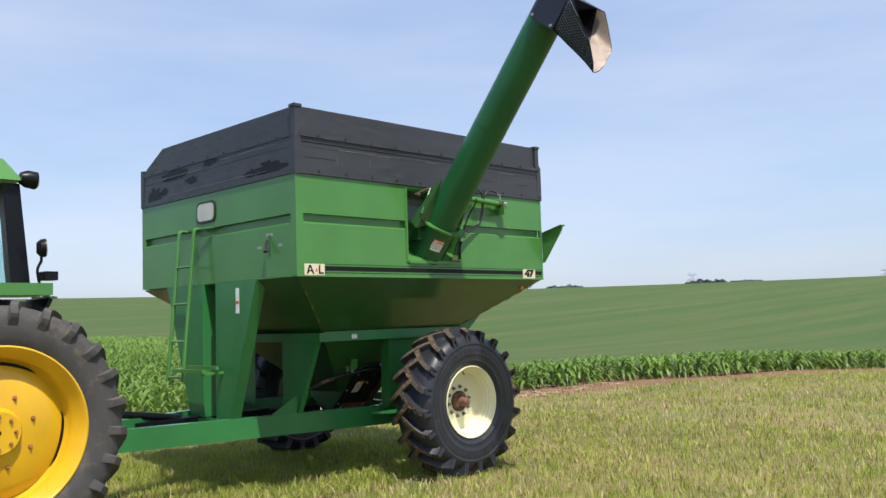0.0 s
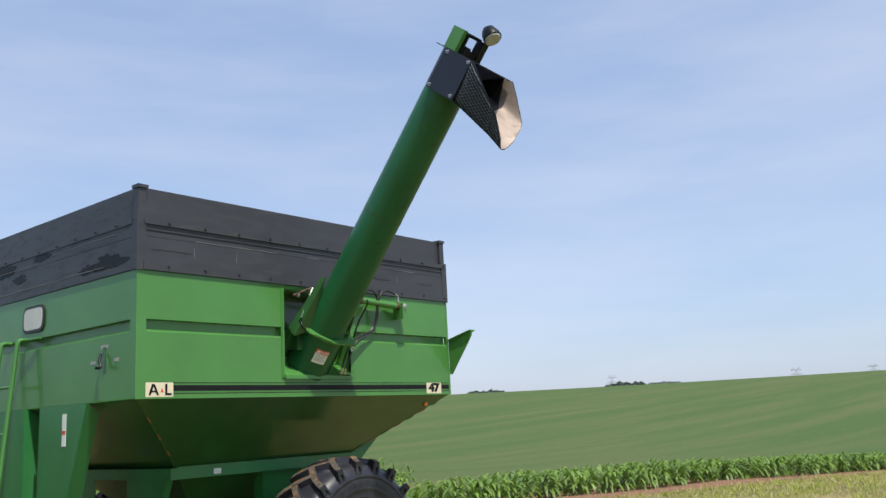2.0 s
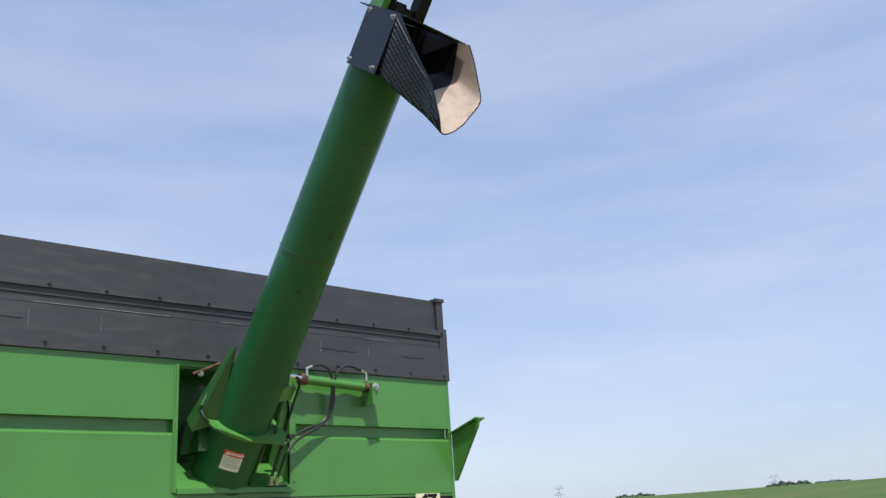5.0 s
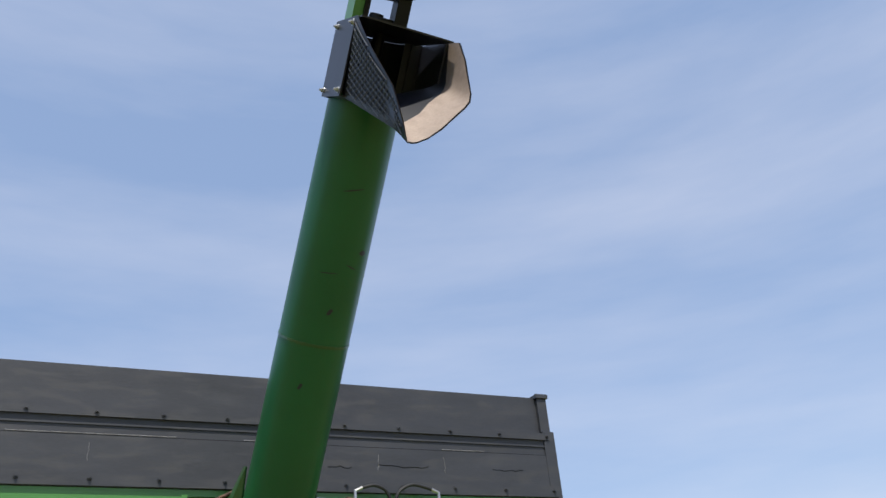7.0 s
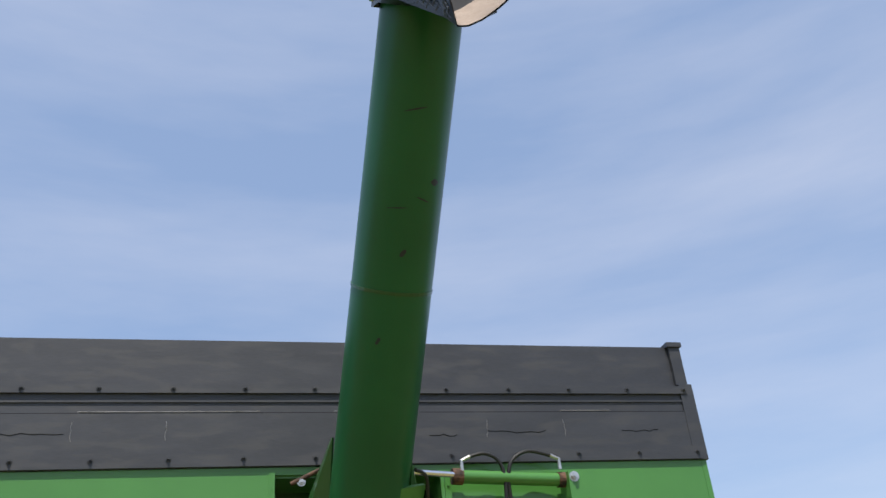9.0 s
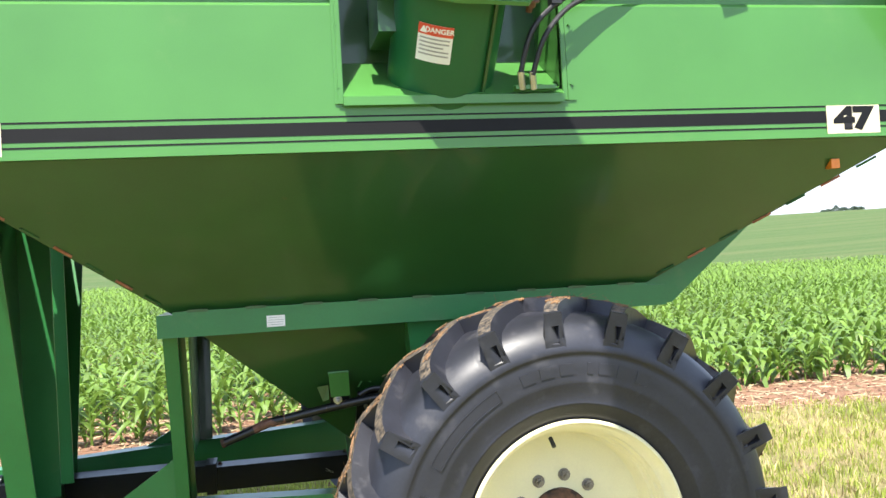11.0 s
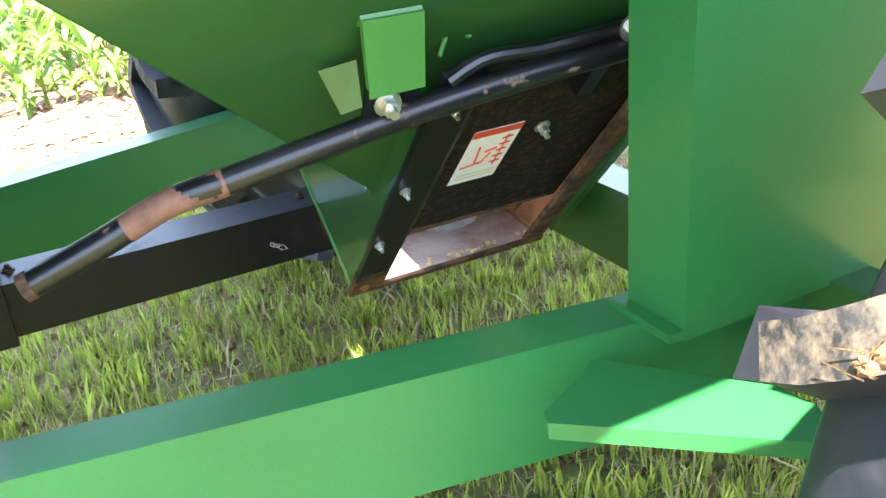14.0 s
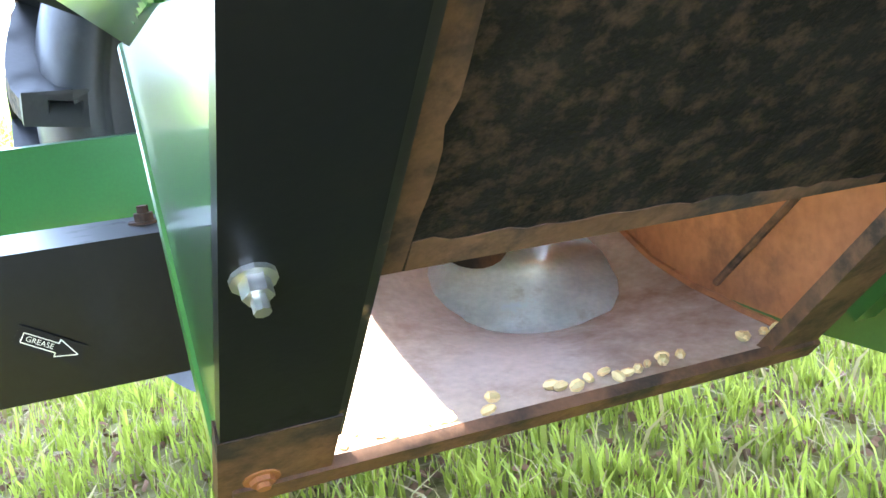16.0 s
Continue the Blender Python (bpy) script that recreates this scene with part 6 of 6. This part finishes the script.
def litter(name, n, area, length, width, mat, label):
    x, y = rng.uniform(area[0], area[1], n), rng.uniform(area[2], area[3], n)
    a, l = rng.uniform(0, math.pi, n), rng.uniform(*length, n)
    w, z = rng.uniform(*width, n), height(x, y) + rng.uniform(0.004, 0.016, n)
    dx, dy, t = np.cos(a) * l, np.sin(a) * l, rng.uniform(-0.012, 0.012, n)
    px, py = -np.sin(a) * w, np.cos(a) * w
    rows = [(x - dx - px, y - dy - py, z - t), (x + dx - px, y + dy - py, z + t), (x + dx + px, y + dy + py, z + t), (x - dx + px, y - dy + py, z - t), (x, y, z + w * 1.2)]
    co = np.stack([np.stack(r, -1) for r in rows], 1).reshape(-1, 3)
    i = np.arange(n)[:, None] * 5
    tri = np.concatenate([i + np.array(q) for q in ([0, 1, 4], [1, 2, 4], [2, 3, 4], [3, 0, 4])])
    return mesh_from(name, co, tri, mat, label, "litter")


litter("straw", 8000, (-1.0, 4.0, 0.0, 4.8), (0.01, 0.05), (0.001, 0.003), STRAW, "dry straw bits between the grass")
litter("soil_crumbs", 9000, (-0.6, 3.8, 0.2, 4.6), (0.004, 0.016), (0.004, 0.012), CLOD, "dark brown soil crumbs under the cart")
litter("crop_residue", 6500, (-10.0, 14.0, 5.5, 11.0), (0.03, 0.16), (0.004, 0.012), STRAW, "pale stalk residue on the bare soil")
litter("soil_clods", 9000, (-10.0, 14.0, 5.5, 12.0), (0.01, 0.035), (0.01, 0.03), CLOD, "reddish soil clods of the field margin")


def corn_plants(x, y, leaves, segs, size):
    """Young corn: arching strap leaves set alternately on a short stalk."""
    n = len(x)
    z = height(x, y)
    turn = rng.uniform(0, math.pi, n)
    cos, tri, base = [], [], 0
    for k in range(leaves):
        f = k / max(leaves - 1, 1)
        a = turn + math.pi * k + rng.normal(0, 0.35, n)
        h0 = size * (0.12 + 0.42 * f)
        ln = size * (0.55 + 0.25 * math.sin(math.pi * (0.25 + 0.6 * f))) * rng.uniform(0.8, 1.15, n)
        rise = rng.uniform(0.75, 1.15, n) * (0.75 + 0.55 * f)
        rows = []
        for s in range(segs + 1):
            t = s / segs
            r = ln * (0.05 + 0.72 * t)
            zz = z + h0 + ln * (rise * t - (0.95 + 0.25 * (1 - f)) * t * t)
            w = size * 0.060 * (math.sin(math.pi * min(0.12 + 0.88 * t, 1.0)) ** 0.7 + 0.02)
            px, py = -np.sin(a) * w, np.cos(a) * w
            for sg, dz in ((-1, 0.35), (1, 0.35)):
                rows.append(np.stack([x + np.cos(a) * r + sg * px, y + np.sin(a) * r + sg * py, zz + dz * w], -1))
        c = np.stack(rows, 1)
        m = c.shape[1]
        i = base + np.arange(n)[:, None] * m
        for s in range(segs):
            tri.append(i + np.array([2 * s, 2 * s + 1, 2 * s + 3, 2 * s + 2]))
        cos.append(c.reshape(-1, 3))
        base += n * m
    w = size * 0.022
    rows = []
    for zz, ww in ((-0.02, w), (size * 0.6, w * 0.5)):
        for da in (0, 2.1, 4.2):
            rows.append(np.stack([x + np.cos(turn + da) * ww, y + np.sin(turn + da) * ww, z + zz], -1))
    c = np.stack(rows, 1)
    i = base + np.arange(n)[:, None] * 6
    for s in range(3):
        tri.append(i + np.array([s, (s + 1) % 3, 3 + (s + 1) % 3, 3 + s]))
    cos.append(c.reshape(-1, 3))
    return np.concatenate(cos), np.concatenate(tri)


SINGLE = (-2.6, 6.0)


def corn_leaf_mesh(rnd, f, turn):
    """An arching leaf with a folded midrib, its edges waved."""
    ln, h0 = rnd.uniform(0.36, 0.50) * (1.0 - 0.25 * abs(f - 0.5)), 0.07 + 0.30 * f
    rise, sag = rnd.uniform(0.80, 1.15) * (0.8 + 0.6 * f), 0.95 + 0.25 * (1 - f)
    ca, sa = math.cos(turn), math.sin(turn)
    bend = rnd.uniform(-0.10, 0.10)
    loops = []
    for q in range(9):
        t = q / 8
        r, z = ln * (0.02 + 0.75 * t), h0 + ln * (rise * t - sag * t * t)
        w = 0.031 * (math.sin(math.pi * min(0.14 + 0.86 * t, 1.0)) ** 0.7 + 0.03)
        off = bend * t * t
        row = []
        for k in (-1, -0.5, 0, 0.5, 1):
            u, v = r, k * w + off
            row.append((ca * u - sa * v, sa * u + ca * v, z + abs(k) * w * 0.45 + 0.004 * math.sin(9 * t + 3 * k) * abs(k)))
        loops.append(row)
    return rings(loops, close=False)


def corn_plant(seed):
    """One young corn plant: a jointed stalk and alternate leaves."""
    rnd = random.Random(seed)
    plant = thing("corn_plant", 0, 0, 0, "young green corn plant with arching leaves in reddish soil", "corn plant", "corn plants at the field edge")
    part("stalk", pipe([(0, 0, -0.02), (0.003, 0.002, 0.14), (0.0, 0.004, 0.28), (0.002, 0.0, 0.42)], [0.014, 0.012, 0.009, 0.004], 8), CORN, plant, smooth=True)
    turn = rnd.uniform(0, math.pi)
    for k in range(8):
        part("leaf", corn_leaf_mesh(rnd, k / 7, turn + math.pi * k + rnd.gauss(0, 0.35)), CORN, plant, smooth="all")
    return plant


def plant_singly():
    rnd = random.Random(17)
    models = [corn_plant(k) for k in range(6)]
    placed = 0
    for row in range(3):
        x = SINGLE[0] + 0.06 * row
        while x < SINGLE[1]:
            y = float(edge_y(x)) + 1.75 + 0.76 * row + rnd.gauss(0, 0.03)
            m = pose(x, y, float(height(x, y)), rnd.uniform(-4, 4), rnd.uniform(-4, 4), rnd.uniform(0, 360)) @ Matrix.Scale(rnd.uniform(0.85, 1.15), 4)
            if placed < len(models):
                models[placed].matrix_basis = m
            else:
                copy_thing(models[rnd.randrange(len(models))], m)
            placed += 1
            x += rnd.uniform(0.14, 0.23)


def corn_rows(rows, x0, x1, step):
    xs, ys = [], []
    for k in rows:
        x = np.arange(x0 - k * 0.4, x1 + k * 0.7, step)
        x = x + rng.normal(0, step * 0.22, len(x))
        x = x[rng.random(len(x)) > 0.04]
        if k < 3:
            # this stretch is planted singly below
            x = x[(x < SINGLE[0]) | (x > SINGLE[1])]
        xs.append(x)
        y = edge_y(x) + 1.75 + 0.76 * k + rng.normal(0, 0.03, len(x))
        if k > 3:
            # beyond the fourth row the corn stops short of the eastern slope
            keep = np.degrees(np.arctan2(y + 7.1, x + 5.1)) > 42 + 0.1 * k + rng.normal(0, 0.8, len(x))
            x, y = x[keep], y[keep]
            xs[-1] = x
        ys.append(y)
    return np.concatenate(xs), np.concatenate(ys)


for rows, x0, x1, step, leaves, segs, size in ((range(0, 9), -12, 34, 0.17, 8, 5, 0.68), (range(9, 30), -14, 40, 0.26, 6, 3, 0.66), (range(30, 78), -10, 40, 0.55, 5, 2, 0.80)):
    cx, cy = corn_rows(rows, x0, x1, step)
    co, tri = corn_plants(cx, cy, leaves, segs, size)
    mesh_from("corn", co, tri, CORN, "young green corn plants in rows", "corn")

plant_singly()

# ---- distance ----
# Foliage colour is paled for the haze of the distance.
BUSH = leaf_material("hazed_foliage", (0.085, 0.125, 0.095), 0.30, 0.1, 0.8)


def thicket(az, dist, width, tall, label):
    """A far clump of trees: many small leaf clusters over short trunks."""
    n = 1400
    t = rng.uniform(-1, 1, n)
    top = tall * (0.55 + 0.45 * np.sin(t * 5 + az) * np.cos(t * 11)) * np.sqrt(np.maximum(1 - t * t, 0.02))
    along = t * width / 2
    ca, sa = math.cos(radians(az)), math.sin(radians(az))
    d = dist + rng.uniform(-2, 2, n)
    x, y = -5.1 + d * ca - along * sa, -7.1 + d * sa + along * ca
    z = height(x, y) + np.maximum(top, 0.4) * rng.uniform(0.0, 1.0, n) ** 0.7
    r = tall * 0.10 * rng.uniform(0.5, 1.3, n)
    c = np.stack([x, y, z], -1)
    rows = [c + r[:, None] * rng.normal(0, 1, (n, 3)) for _ in range(4)]
    co = np.stack(rows, 1).reshape(-1, 3)
    i = np.arange(n)[:, None] * 4
    tri = np.concatenate([i + np.array(q) for q in ([0, 1, 2], [0, 2, 3], [1, 3, 2])])
    return mesh_from("far_trees", co, tri, BUSH, label, "trees")


thicket(69.5, 300, 7, 1.6, "far clump of dark green trees on the crest")
thicket(37.2, 300, 12, 1.3, "far low line of dark trees on the crest")
thicket(28.4, 300, 13, 1.7, "far clump of dark green trees on the crest")
thicket(26.0, 300, 10, 0.8, "far low bushes on the crest")
thicket(53.4, 300, 12, 1.8, "far clump of dark trees behind the hill")
# Steel lightened so that the far haze is in its colour.
HAZED_STEEL = material("hazed_pylon_steel", (0.30, 0.33, 0.38), 0.7, metal=0.0, vary=0.1, scale=2, fine=20, bump=0.0)


def pylon(az, dist, top_deg, half):
    cx, cy = -2.4 + dist * math.cos(radians(az)), -5.75 + dist * math.sin(radians(az))
    zb = float(height(cx, cy))
    zt = 2.0 + dist * math.tan(radians(top_deg))
    tower = thing("pylon", cx, cy, zb, "distant grey lattice power pylon on the horizon", "pylon", "row of power pylons")
    h = zt - zb
    ca, sa = -math.sin(radians(az)), math.cos(radians(az))

    def p(u, v, f):
        return (cx + u * ca - v * sa, cy + u * sa + v * ca, zb + h * f)

    r = dist * 0.00026
    foot, neck = half, half * 0.28
    for su, sv in ((1, 1), (1, -1), (-1, 1), (-1, -1)):
        part("leg", pipe([p(su * foot, sv * foot, 0.0), p(su * neck, sv * neck, 0.62), p(su * neck * 0.6, sv * neck * 0.6, 0.92)], r, 5), HAZED_STEEL, tower)
    for s in (1, -1):
        for k in range(6):
            f0, f1 = 0.1 * k, 0.1 * (k + 1)
            w0, w1 = foot + (neck - foot) * f0 / 0.62, foot + (neck - foot) * f1 / 0.62
            part("brace", pipe([p(s * w0, -w0, f0), p(-s * w1, -w1, f1)], r * 0.6, 4), HAZED_STEEL, tower)
        part("peak", pipe([p(s * neck * 0.6, 0, 0.90), p(s * half * 0.75, 0, 1.0)], r * 0.8, 4), HAZED_STEEL, tower)
    for f, wd in ((0.90, 1.15), (0.74, 1.3)):
        part("crossarm", pipe([p(-half * wd, 0, f), p(half * wd, 0, f)], r, 4), HAZED_STEEL, tower)
        part("crossarm_tie", pipe([p(-half * wd, 0, f), p(0, 0, f + 0.07), p(half * wd, 0, f)], r * 0.6, 4), HAZED_STEEL, tower)


for az, top_deg in ((42.0, 2.75), (29.2, 2.4), (18.2, 2.15), (14.0, 2.05)):
    pylon(az, 620, top_deg, 2.9)
